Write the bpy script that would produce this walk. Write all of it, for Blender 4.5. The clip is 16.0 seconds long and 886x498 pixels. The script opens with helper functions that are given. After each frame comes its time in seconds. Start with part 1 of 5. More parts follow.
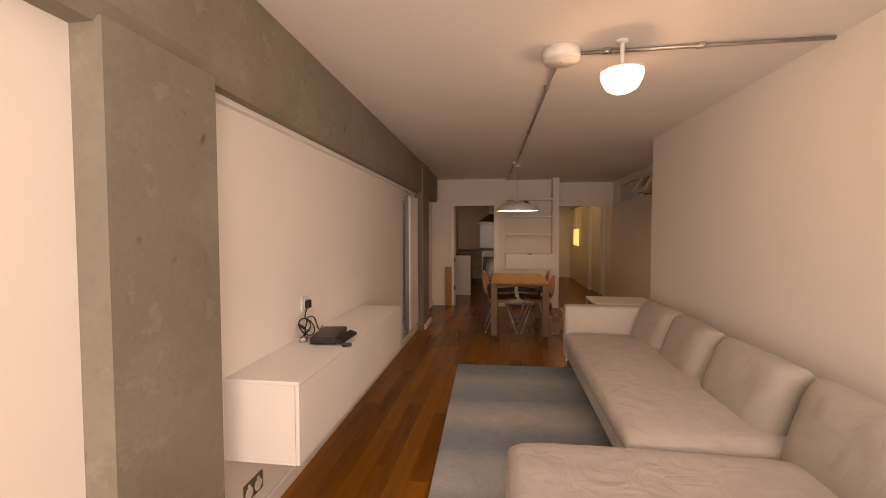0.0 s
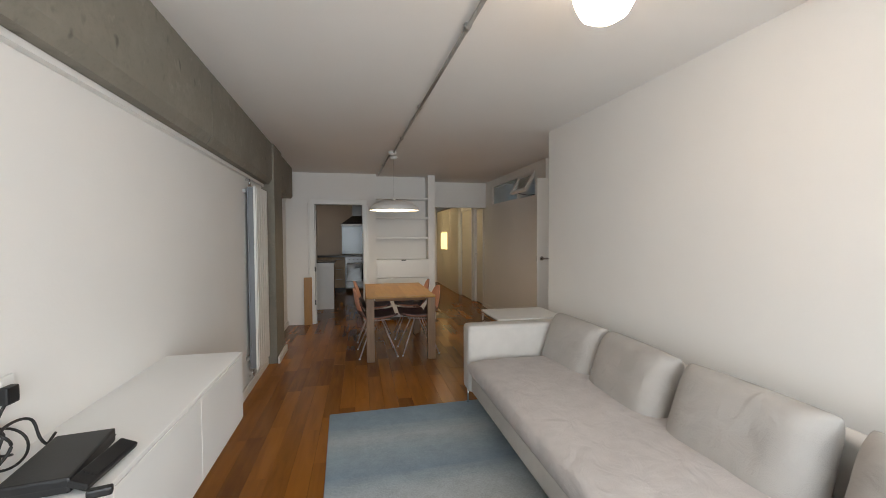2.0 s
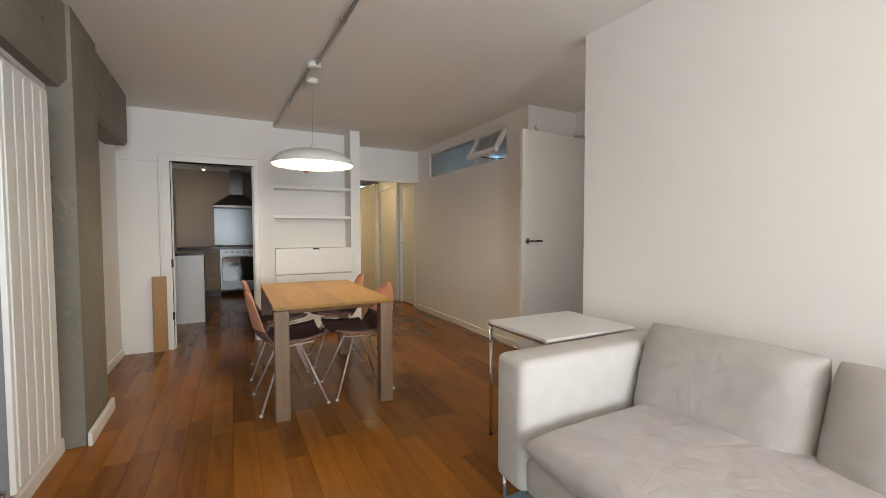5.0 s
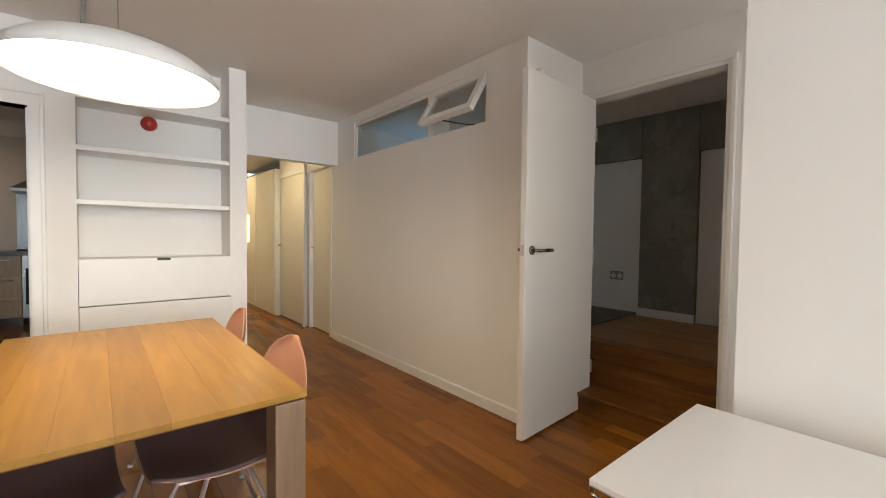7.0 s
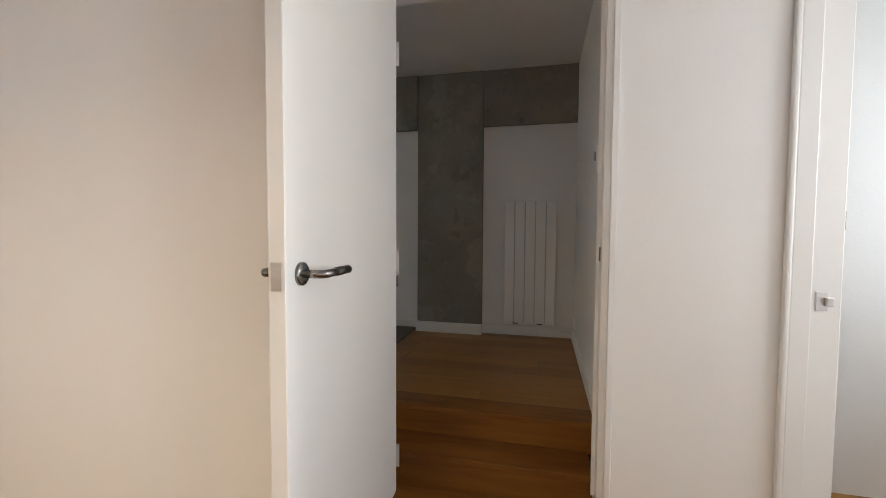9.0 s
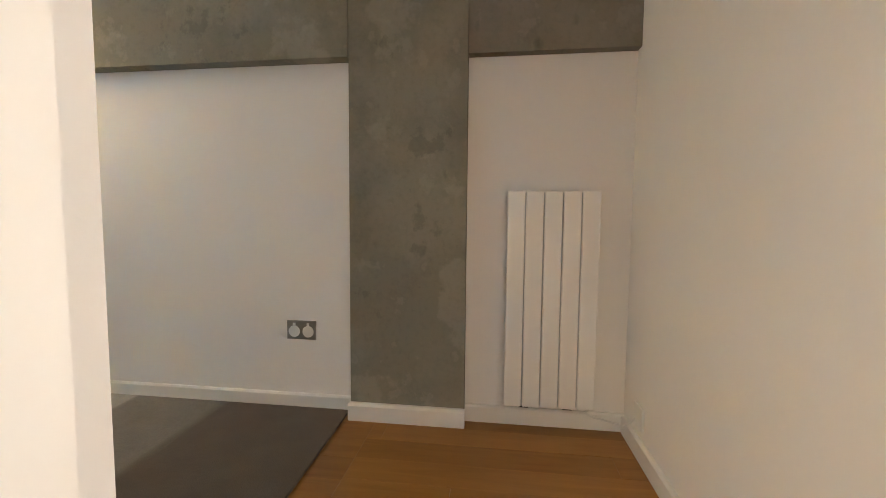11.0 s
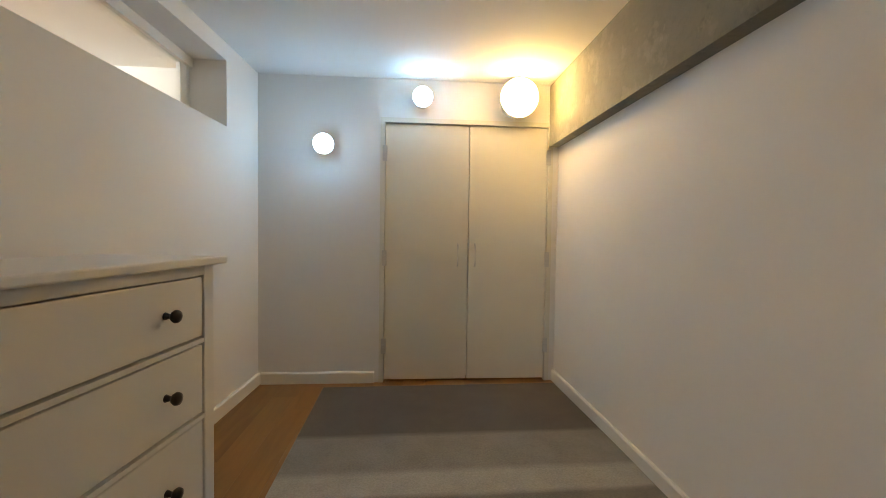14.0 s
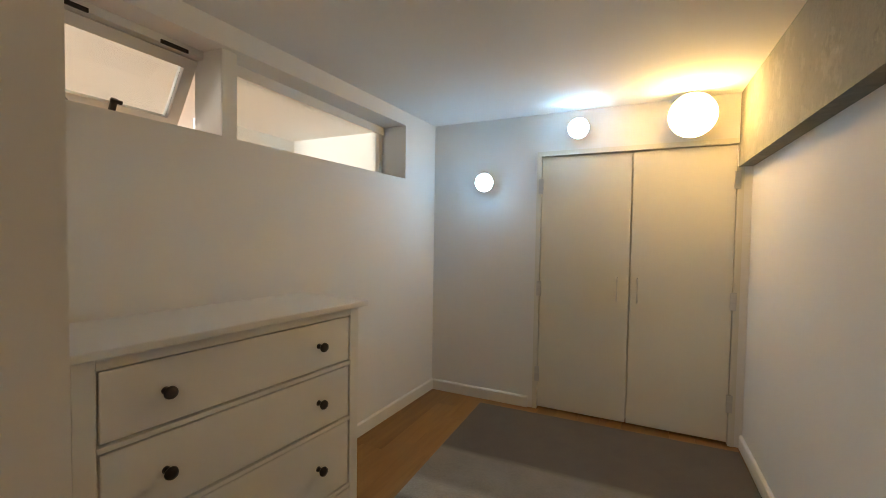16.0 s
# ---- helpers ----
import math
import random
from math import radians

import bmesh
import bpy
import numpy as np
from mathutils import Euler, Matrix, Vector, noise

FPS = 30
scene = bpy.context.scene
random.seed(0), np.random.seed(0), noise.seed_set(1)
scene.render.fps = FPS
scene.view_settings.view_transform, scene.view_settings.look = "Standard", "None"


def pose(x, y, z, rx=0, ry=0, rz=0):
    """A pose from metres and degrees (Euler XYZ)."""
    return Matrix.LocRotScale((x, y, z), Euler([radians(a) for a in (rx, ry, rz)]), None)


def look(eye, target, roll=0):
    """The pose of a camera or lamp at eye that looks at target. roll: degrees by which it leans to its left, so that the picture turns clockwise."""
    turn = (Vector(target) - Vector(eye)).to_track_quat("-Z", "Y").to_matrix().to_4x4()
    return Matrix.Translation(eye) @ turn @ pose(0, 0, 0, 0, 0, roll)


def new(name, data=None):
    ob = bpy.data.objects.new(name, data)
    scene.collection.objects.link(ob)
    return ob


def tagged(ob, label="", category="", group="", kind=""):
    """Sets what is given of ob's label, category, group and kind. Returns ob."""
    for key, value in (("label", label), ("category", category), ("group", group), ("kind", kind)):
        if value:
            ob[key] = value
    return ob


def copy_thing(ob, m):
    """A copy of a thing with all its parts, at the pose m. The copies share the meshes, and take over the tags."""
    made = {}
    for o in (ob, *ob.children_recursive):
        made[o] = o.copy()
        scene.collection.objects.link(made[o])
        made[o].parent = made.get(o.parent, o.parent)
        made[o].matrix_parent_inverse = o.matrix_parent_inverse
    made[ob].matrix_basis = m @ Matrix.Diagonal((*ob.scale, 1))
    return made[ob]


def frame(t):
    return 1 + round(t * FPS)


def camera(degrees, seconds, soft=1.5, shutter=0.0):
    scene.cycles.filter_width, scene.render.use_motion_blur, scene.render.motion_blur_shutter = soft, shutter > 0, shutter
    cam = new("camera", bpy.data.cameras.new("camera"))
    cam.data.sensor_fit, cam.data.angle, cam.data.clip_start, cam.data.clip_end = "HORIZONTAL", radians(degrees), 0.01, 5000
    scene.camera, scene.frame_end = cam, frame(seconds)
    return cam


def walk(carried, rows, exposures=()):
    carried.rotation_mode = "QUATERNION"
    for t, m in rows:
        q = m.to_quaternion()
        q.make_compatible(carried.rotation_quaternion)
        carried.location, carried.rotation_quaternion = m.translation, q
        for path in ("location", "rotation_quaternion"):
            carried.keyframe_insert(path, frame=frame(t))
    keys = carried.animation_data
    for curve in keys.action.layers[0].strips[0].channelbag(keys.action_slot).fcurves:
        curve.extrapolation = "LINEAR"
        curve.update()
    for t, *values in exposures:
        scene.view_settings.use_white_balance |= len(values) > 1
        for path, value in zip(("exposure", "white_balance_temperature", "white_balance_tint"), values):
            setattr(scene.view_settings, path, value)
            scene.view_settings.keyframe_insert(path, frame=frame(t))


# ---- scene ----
cam = camera(94.5, 16.0, 0.8)
PATH = [
    (0, (0.56, -0.25, 1.379), (0.269, 1.727, 1.299), -0.1),
    (0.5, (0.48, 0.054, 1.341), (0.438, 2.052, 1.267), -0.2),
    (1, (0.463, 0.365, 1.375), (0.609, 2.359, 1.311), -0.3),
    (1.5, (0.409, 0.566, 1.412), (0.701, 2.543, 1.346), -0.3),
    (2, (0.338, 0.738, 1.375), (0.736, 2.697, 1.311), -0.3),
    (2.5, (0.28, 0.934, 1.289), (0.779, 2.869, 1.221), -0.5),
    (3, (0.161, 1.134, 1.208), (0.757, 3.042, 1.137), -0.5),
    (3.5, (0.111, 1.459, 1.173), (0.807, 3.332, 1.096), -0.5),
    (4, (0.104, 1.803, 1.171), (0.887, 3.642, 1.096), -0.4),
    (4.2, (0.101, 1.957, 1.176), (0.918, 3.781, 1.098), -0.4),
    (6.3, (0.484, 3.545, 1.152), (1.584, 5.213, 1.080), 0.8),
    (6.5, (0.532, 3.707, 1.150), (1.68, 5.344, 1.080), 0.9),
    (7, (0.706, 4.070, 1.165), (1.991, 5.602, 1.098), 0.7),
    (7.5, (0.907, 4.430, 1.166), (2.381, 5.781, 1.093), 0.5),
    (8, (1.143, 4.706, 1.176), (2.809, 5.808, 1.105), 0.5),
    (8.5, (1.447, 4.876, 1.172), (3.280, 5.672, 1.103), 0.5),
    (8.7, (1.575, 4.930, 1.174), (3.466, 5.580, 1.098), 0.5),
    (10.8, (3.025, 5.305, 1.293), (5.015, 5.423, 1.134), 0.6),
    (11, (3.139, 5.321, 1.277), (5.118, 5.574, 1.137), 0.5),
    (11.5, (3.314, 5.345, 1.212), (5.165, 6.100, 1.128), 0.2),
    (12, (3.490, 5.460, 1.243), (5.112, 6.626, 1.175), 0.2),
    (12.5, (3.575, 5.527, 1.283), (4.896, 7.028, 1.228), 0.6),
    (13, (3.672, 5.544, 1.317), (4.650, 7.286, 1.250), 0.7),
    (13.5, (3.802, 5.554, 1.325), (4.371, 7.470, 1.257), 0.7),
    (14, (3.942, 5.560, 1.361), (4.096, 7.553, 1.296), 0.8),
    (14.5, (4.098, 5.515, 1.421), (3.855, 7.499, 1.355), 0.9),
    (15, (4.230, 5.475, 1.486), (3.666, 7.392, 1.422), 0.9),
    (15.5, (4.300, 5.462, 1.546), (3.530, 7.306, 1.482), 1.0),
    (16, (4.360, 5.492, 1.559), (3.501, 7.297, 1.490), 0.9),
]
EXPOSURES = [(0, -0.70, 13800, 41), (0.5, -0.28, 9400, 19), (0.9, -0.14, 7600, 13), (2, 0.06, 7200, 12), (3, 0.28, 7050, 12), (4, 0.52, 7150, 12), (6.5, 1.1, 7200, 12), (7.5, 1.33, 7050, 12),
             (8.6, 1.8, 6550, 11), (9.9, 2.15, 6900, 12), (10.8, 3.25, 7900, 14), (11.5, 3.4, 8100, 14), (12.5, 3.4, 8300, 15), (13.5, 3.0, 8600, 16), (14.5, 2.75, 8700, 16), (16, 2.72, 8800, 17)]
walk(cam, [(t, look(eye, target, roll)) for t, eye, target, roll in PATH], EXPOSURES)

# ---- world and large lights ----
world = bpy.data.worlds.new("world")
scene.world = world
world.use_nodes = True
sky = world.node_tree.nodes.new("ShaderNodeTexSky")
sky.sky_type, sky.sun_disc = "NISHITA", False
sky.sun_elevation, sky.sun_rotation = radians(35), radians(200)
world.node_tree.nodes["Background"].inputs[1].default_value = 0.12
world.node_tree.links.new(sky.outputs[0], world.node_tree.nodes["Background"].inputs[0])


def area(name, m, w, h, watts, colour):
    lamp = bpy.data.lights.new(name, "AREA")
    lamp.shape, lamp.size, lamp.size_y, lamp.energy, lamp.color = "RECTANGLE", w, h, watts, colour
    ob = new(name, lamp)
    ob.matrix_world = m
    return ob


area("window_daylight", look((0.85, -1.52, 1.35), (0.85, 3, 1.2)), 2.3, 1.7, 128, (0.72, 0.86, 1.0))
# Unseen source assumed behind the sofa wall; it brightens the open door leaf.
area("recess_daylight", look((2.75, 3.12, 1.5), (2.75, 6, 1.3)), 0.66, 1.1, 4.2, (0.92, 0.95, 1.0))
area("side_room_daylight", look((3.62, 3.03, 1.5), (3.62, 6, 1.4)), 0.5, 1.1, 2.2, (0.80, 0.90, 1.0))
# Kitchen lamp is added fill in a made opening; no window is known there.
area("kitchen_daylight", look((-1.70, 10.2, 1.5), (2, 10.2, 1.3)), 0.9, 0.9, 4.5, (0.9, 0.95, 1.0))

ZC = 2.37   # ceiling
ZB = 0.387  # raised bedroom floor


# ---- materials ----
def material(name, colour, rough=0.6, metal=0.0, scale=8.0, vary=0.06, bump=0.0, bump_scale=120.0, stain=0.0, spec=0.5,
             emit=0.0, emit_colour=None, stretch=(1, 1, 1), coat=0.0, crease=0.0):
    mat = bpy.data.materials.new(name)
    mat.use_nodes = True
    tree = mat.node_tree
    nodes, links = tree.nodes, tree.links
    bsdf = nodes["Principled BSDF"]
    bsdf.inputs["Roughness"].default_value = rough
    bsdf.inputs["Metallic"].default_value = metal
    bsdf.inputs["Specular IOR Level"].default_value = spec
    bsdf.inputs["Coat Weight"].default_value = coat
    if emit:
        bsdf.inputs["Emission Color"].default_value = (*(emit_colour or colour), 1)
        bsdf.inputs["Emission Strength"].default_value = emit
    coord = nodes.new("ShaderNodeTexCoord")
    mapping = nodes.new("ShaderNodeMapping")
    mapping.inputs["Scale"].default_value = stretch
    links.new(coord.outputs["Object"], mapping.inputs[0])
    small = nodes.new("ShaderNodeTexNoise")
    small.inputs["Scale"].default_value, small.inputs["Detail"].default_value = scale, 6
    large = nodes.new("ShaderNodeTexNoise")
    large.inputs["Scale"].default_value, large.inputs["Detail"].default_value = scale * 0.13, 4
    for n in (small, large):
        links.new(mapping.outputs[0], n.inputs["Vector"])
    add = nodes.new("ShaderNodeMath")
    add.operation = "ADD"
    links.new(small.outputs[0], add.inputs[0])
    links.new(large.outputs[0], add.inputs[1])
    spread = nodes.new("ShaderNodeMapRange")
    spread.inputs[1].default_value, spread.inputs[2].default_value = 0.6, 1.4
    spread.inputs[3].default_value, spread.inputs[4].default_value = 1 - vary, 1 + vary
    links.new(add.outputs[0], spread.inputs[0])
    mult = nodes.new("ShaderNodeVectorMath")
    mult.operation = "SCALE"
    mult.inputs[0].default_value = colour
    links.new(spread.outputs[0], mult.inputs[3])
    out = mult.outputs[0]
    if stain:
        spot = nodes.new("ShaderNodeTexNoise")
        spot.inputs["Scale"].default_value, spot.inputs["Detail"].default_value = scale * 0.6, 9
        links.new(mapping.outputs[0], spot.inputs["Vector"])
        ramp = nodes.new("ShaderNodeMapRange")
        ramp.inputs[1].default_value, ramp.inputs[2].default_value = 0.54, 0.7
        links.new(spot.outputs[0], ramp.inputs[0])
        amount = nodes.new("ShaderNodeMath")
        amount.operation = "MULTIPLY"
        amount.inputs[1].default_value = stain
        links.new(ramp.outputs[0], amount.inputs[0])
        mix = nodes.new("ShaderNodeMix")
        mix.data_type = "RGBA"
        links.new(amount.outputs[0], mix.inputs[0])
        links.new(out, mix.inputs[6])
        mix.inputs[7].default_value = (*[c * 0.45 for c in colour], 1)
        out = mix.outputs[2]
    links.new(out, bsdf.inputs["Base Color"])
    if bump:
        fine = nodes.new("ShaderNodeTexNoise")
        fine.inputs["Scale"].default_value, fine.inputs["Detail"].default_value = bump_scale, 5
        links.new(mapping.outputs[0], fine.inputs["Vector"])
        bumped = nodes.new("ShaderNodeBump")
        bumped.inputs["Strength"].default_value, bumped.inputs["Distance"].default_value = bump, 0.004
        links.new(fine.outputs[0], bumped.inputs["Height"])
        if crease:
            fold = nodes.new("ShaderNodeTexNoise")
            fold.inputs["Scale"].default_value, fold.inputs["Detail"].default_value, fold.inputs["Distortion"].default_value = 7, 4, 1.2
            links.new(mapping.outputs[0], fold.inputs["Vector"])
            folded = nodes.new("ShaderNodeBump")
            folded.inputs["Strength"].default_value, folded.inputs["Distance"].default_value = crease, 0.03
            links.new(fold.outputs[0], folded.inputs["Height"])
            links.new(folded.outputs[0], bumped.inputs["Normal"])
        links.new(bumped.outputs[0], bsdf.inputs["Normal"])
    return mat


def wood(name, dark, light, source, rough=0.3, grain=(14, 1.2, 14), coat=0.0, contrast=1.0, spec=0.5, streak=0.35, board_tone=0.55, span=(0.5, 1.25)):
    """Boards that differ piece by piece. source: 'object' or 'island'."""
    mat = bpy.data.materials.new(name)
    mat.use_nodes = True
    nodes, links = mat.node_tree.nodes, mat.node_tree.links
    bsdf = nodes["Principled BSDF"]
    bsdf.inputs["Roughness"].default_value = rough
    bsdf.inputs["Specular IOR Level"].default_value = spec
    bsdf.inputs["Coat Weight"].default_value, bsdf.inputs["Coat Roughness"].default_value = coat, 0.18
    coord = nodes.new("ShaderNodeNewGeometry")
    if source == "object":
        chance = nodes.new("ShaderNodeObjectInfo").outputs["Random"]
    else:
        chance = coord.outputs["Random Per Island"]
    mapping = nodes.new("ShaderNodeMapping")
    mapping.inputs["Scale"].default_value = grain
    links.new(coord.outputs["Position"], mapping.inputs[0])
    shift = nodes.new("ShaderNodeVectorMath")
    shift.operation = "SCALE"
    shift.inputs[0].default_value = (31.0, 17.0, 23.0)
    links.new(chance, shift.inputs[3])
    links.new(shift.outputs[0], mapping.inputs["Location"])
    fibre = nodes.new("ShaderNodeTexNoise")
    fibre.inputs["Scale"].default_value, fibre.inputs["Detail"].default_value = 2.2, 8
    fibre.inputs["Distortion"].default_value = 0.6
    links.new(mapping.outputs[0], fibre.inputs["Vector"])
    fine = nodes.new("ShaderNodeTexNoise")
    fine.inputs["Scale"].default_value, fine.inputs["Detail"].default_value = 14, 4
    links.new(mapping.outputs[0], fine.inputs["Vector"])
    mixf = nodes.new("ShaderNodeMath")
    mixf.operation = "MULTIPLY_ADD"
    mixf.inputs[1].default_value = streak
    links.new(fine.outputs[0], mixf.inputs[0])
    links.new(fibre.outputs[0], mixf.inputs[2])
    board = nodes.new("ShaderNodeMath")
    board.operation = "MULTIPLY_ADD"
    board.inputs[1].default_value = board_tone * contrast
    links.new(chance, board.inputs[0])
    links.new(mixf.outputs[0], board.inputs[2])
    ramp = nodes.new("ShaderNodeMapRange")
    ramp.inputs[1].default_value, ramp.inputs[2].default_value = span
    links.new(board.outputs[0], ramp.inputs[0])
    mix = nodes.new("ShaderNodeMix")
    mix.data_type = "RGBA"
    mix.inputs[6].default_value, mix.inputs[7].default_value = (*dark, 1), (*light, 1)
    links.new(ramp.outputs[0], mix.inputs[0])
    links.new(mix.outputs[2], bsdf.inputs["Base Color"])
    bump = nodes.new("ShaderNodeBump")
    bump.inputs["Strength"].default_value, bump.inputs["Distance"].default_value = 0.12, 0.002
    links.new(mixf.outputs[0], bump.inputs["Height"])
    links.new(bump.outputs[0], bsdf.inputs["Normal"])
    return mat


def glow(name, colour, strength):
    mat = bpy.data.materials.new(name)
    mat.use_nodes = True
    bsdf = mat.node_tree.nodes["Principled BSDF"]
    bsdf.inputs["Base Color"].default_value = (0.9, 0.9, 0.88, 1)
    bsdf.inputs["Emission Color"].default_value = (*colour, 1)
    bsdf.inputs["Emission Strength"].default_value = strength
    return mat


def glass(name, colour, rough):
    mat = bpy.data.materials.new(name)
    mat.use_nodes = True
    bsdf = mat.node_tree.nodes["Principled BSDF"]
    bsdf.inputs["Base Color"].default_value = (*colour, 1)
    bsdf.inputs["Transmission Weight"].default_value = 1.0
    bsdf.inputs["Roughness"].default_value = rough
    bsdf.inputs["IOR"].default_value = 1.45
    return mat


def banded(name, colours, axis, length, rough=0.95, wander=0.10):
    """A woven rug whose colour drifts in soft bands along one axis, with a fine pile."""
    mat = bpy.data.materials.new(name)
    mat.use_nodes = True
    nodes, links = mat.node_tree.nodes, mat.node_tree.links
    bsdf = nodes["Principled BSDF"]
    bsdf.inputs["Roughness"].default_value = rough
    bsdf.inputs["Specular IOR Level"].default_value = 0.15
    bsdf.inputs["Sheen Weight"].default_value = 0.15
    coord = nodes.new("ShaderNodeTexCoord")
    split = nodes.new("ShaderNodeSeparateXYZ")
    links.new(coord.outputs["Object"], split.inputs[0])
    wob = nodes.new("ShaderNodeTexNoise")
    wob.inputs["Scale"].default_value, wob.inputs["Detail"].default_value = 5, 6
    stretch = nodes.new("ShaderNodeMapping")
    stretch.inputs["Scale"].default_value = (0.5, 5, 1) if axis == 1 else (5, 0.5, 1)
    links.new(coord.outputs["Object"], stretch.inputs[0])
    links.new(stretch.outputs[0], wob.inputs["Vector"])
    place = nodes.new("ShaderNodeMath")
    place.operation = "MULTIPLY_ADD"
    place.inputs[1].default_value = wander
    links.new(wob.outputs[0], place.inputs[0])
    links.new(split.outputs[axis], place.inputs[2])
    span = nodes.new("ShaderNodeMapRange")
    span.inputs[1].default_value, span.inputs[2].default_value = -length / 2 + wander / 2, length / 2 + wander / 2
    links.new(place.outputs[0], span.inputs[0])
    ramp = nodes.new("ShaderNodeValToRGB")
    stops = ramp.color_ramp.elements
    stops[0].color, stops[1].color = (*colours[0][1], 1), (*colours[-1][1], 1)
    for pos, c in colours[1:-1]:
        stops.new(pos).color = (*c, 1)
    links.new(span.outputs[0], ramp.inputs[0])
    pile = nodes.new("ShaderNodeTexNoise")
    pile.inputs["Scale"].default_value, pile.inputs["Detail"].default_value = 130, 6
    links.new(coord.outputs["Object"], pile.inputs["Vector"])
    span2 = nodes.new("ShaderNodeMapRange")
    span2.inputs[1].default_value, span2.inputs[2].default_value = 0.3, 0.7
    span2.inputs[3].default_value, span2.inputs[4].default_value = 0.74, 1.26
    scuff = nodes.new("ShaderNodeTexNoise")
    scuff.inputs["Scale"].default_value, scuff.inputs["Detail"].default_value, scuff.inputs["Roughness"].default_value = 6, 9, 0.7
    links.new(coord.outputs["Object"], scuff.inputs["Vector"])
    worn = nodes.new("ShaderNodeMath")
    worn.operation = "MULTIPLY_ADD"
    worn.inputs[1].default_value = 0.5
    links.new(pile.outputs[0], worn.inputs[0])
    half = nodes.new("ShaderNodeMath")
    half.operation = "MULTIPLY"
    half.inputs[1].default_value = 0.5
    links.new(scuff.outputs[0], half.inputs[0])
    links.new(half.outputs[0], worn.inputs[2])
    links.new(worn.outputs[0], span2.inputs[0])
    mult = nodes.new("ShaderNodeVectorMath")
    mult.operation = "SCALE"
    links.new(ramp.outputs[0], mult.inputs[0])
    links.new(span2.outputs[0], mult.inputs[3])
    links.new(mult.outputs[0], bsdf.inputs["Base Color"])
    bump = nodes.new("ShaderNodeBump")
    bump.inputs["Strength"].default_value, bump.inputs["Distance"].default_value = 0.5, 0.004
    fibre = nodes.new("ShaderNodeTexNoise")
    fibre.inputs["Scale"].default_value = 220
    links.new(coord.outputs["Object"], fibre.inputs["Vector"])
    links.new(fibre.outputs[0], bump.inputs["Height"])
    links.new(bump.outputs[0], bsdf.inputs["Normal"])
    return mat


def concrete(name, colour, pits=0.85, patches=0.55, ragged=0.0):
    """Bare struck concrete: cloudy tone, pale skim patches, dark stains and small air holes."""
    mat = bpy.data.materials.new(name)
    mat.use_nodes = True
    nodes, links = mat.node_tree.nodes, mat.node_tree.links
    bsdf = nodes["Principled BSDF"]
    bsdf.inputs["Roughness"].default_value = 0.78
    geo = nodes.new("ShaderNodeNewGeometry")

    def cloud(scale, detail, low, high, rough=0.6):
        n = nodes.new("ShaderNodeTexNoise")
        n.inputs["Scale"].default_value, n.inputs["Detail"].default_value, n.inputs["Roughness"].default_value = scale, detail, rough
        links.new(geo.outputs["Position"], n.inputs["Vector"])
        r = nodes.new("ShaderNodeMapRange")
        r.inputs[1].default_value, r.inputs[2].default_value = low, high
        links.new(n.outputs[0], r.inputs[0])
        return n.outputs[0], r.outputs[0]

    def blend(a, b, factor, amount):
        m = nodes.new("ShaderNodeMix")
        m.data_type = "RGBA"
        k = nodes.new("ShaderNodeMath")
        k.operation = "MULTIPLY"
        k.inputs[1].default_value = amount
        links.new(factor, k.inputs[0])
        links.new(k.outputs[0], m.inputs[0])
        if isinstance(a, tuple):
            m.inputs[6].default_value = (*a, 1)
        else:
            links.new(a, m.inputs[6])
        m.inputs[7].default_value = (*b, 1)
        return m.outputs[2]

    pale = tuple(c * 1.5 for c in colour)
    dark = tuple(c * 0.52 for c in colour)
    out = blend(colour, pale, cloud(2.6, 10, 0.48, 0.60)[1], patches)
    out = blend(out, dark, cloud(4.5, 12, 0.53, 0.66, 0.7)[1], 0.26)
    out = blend(out, pale, cloud(9.0, 8, 0.60, 0.64)[1], 0.4)
    if ragged:
        out = blend(out, tuple(c * 1.75 for c in colour), cloud(2.3, 13, 0.545, 0.575, 0.6)[1], ragged)
        out = blend(out, tuple(c * 0.36 for c in colour), cloud(3.4, 13, 0.60, 0.63, 0.66)[1], ragged)
    out = blend(out, dark, cloud(38.0, 6, 0.50, 0.75)[1], 0.26)
    cells = nodes.new("ShaderNodeTexVoronoi")
    cells.inputs["Scale"].default_value = 13
    drawn = nodes.new("ShaderNodeMapping")
    drawn.inputs["Scale"].default_value = (1, 1, 0.55)
    wobble = nodes.new("ShaderNodeTexNoise")
    wobble.inputs["Scale"].default_value = 14
    links.new(geo.outputs["Position"], wobble.inputs["Vector"])
    nudge = nodes.new("ShaderNodeVectorMath")
    nudge.operation = "MULTIPLY_ADD"
    nudge.inputs[1].default_value = (0.06, 0.06, 0.06)
    links.new(wobble.outputs["Color"], nudge.inputs[0])
    links.new(geo.outputs["Position"], nudge.inputs[2])
    links.new(nudge.outputs[0], drawn.inputs[0])
    links.new(drawn.outputs[0], cells.inputs["Vector"])
    near = nodes.new("ShaderNodeMapRange")
    near.inputs[1].default_value, near.inputs[2].default_value = 0.23, 0.08
    links.new(cells.outputs["Distance"], near.inputs[0])
    some = nodes.new("ShaderNodeMath")
    some.operation = "MULTIPLY"
    links.new(near.outputs[0], some.inputs[0])
    split = nodes.new("ShaderNodeSeparateColor")
    links.new(cells.outputs["Color"], split.inputs[0])
    keep = nodes.new("ShaderNodeMath")
    keep.operation = "GREATER_THAN"
    keep.inputs[1].default_value = 0.66
    links.new(split.outputs[0], keep.inputs[0])
    zone = nodes.new("ShaderNodeMath")
    zone.operation = "MULTIPLY"
    links.new(keep.outputs[0], zone.inputs[0])
    links.new(cloud(1.5, 2, 0.49, 0.54)[1], zone.inputs[1])
    links.new(zone.outputs[0], some.inputs[1])
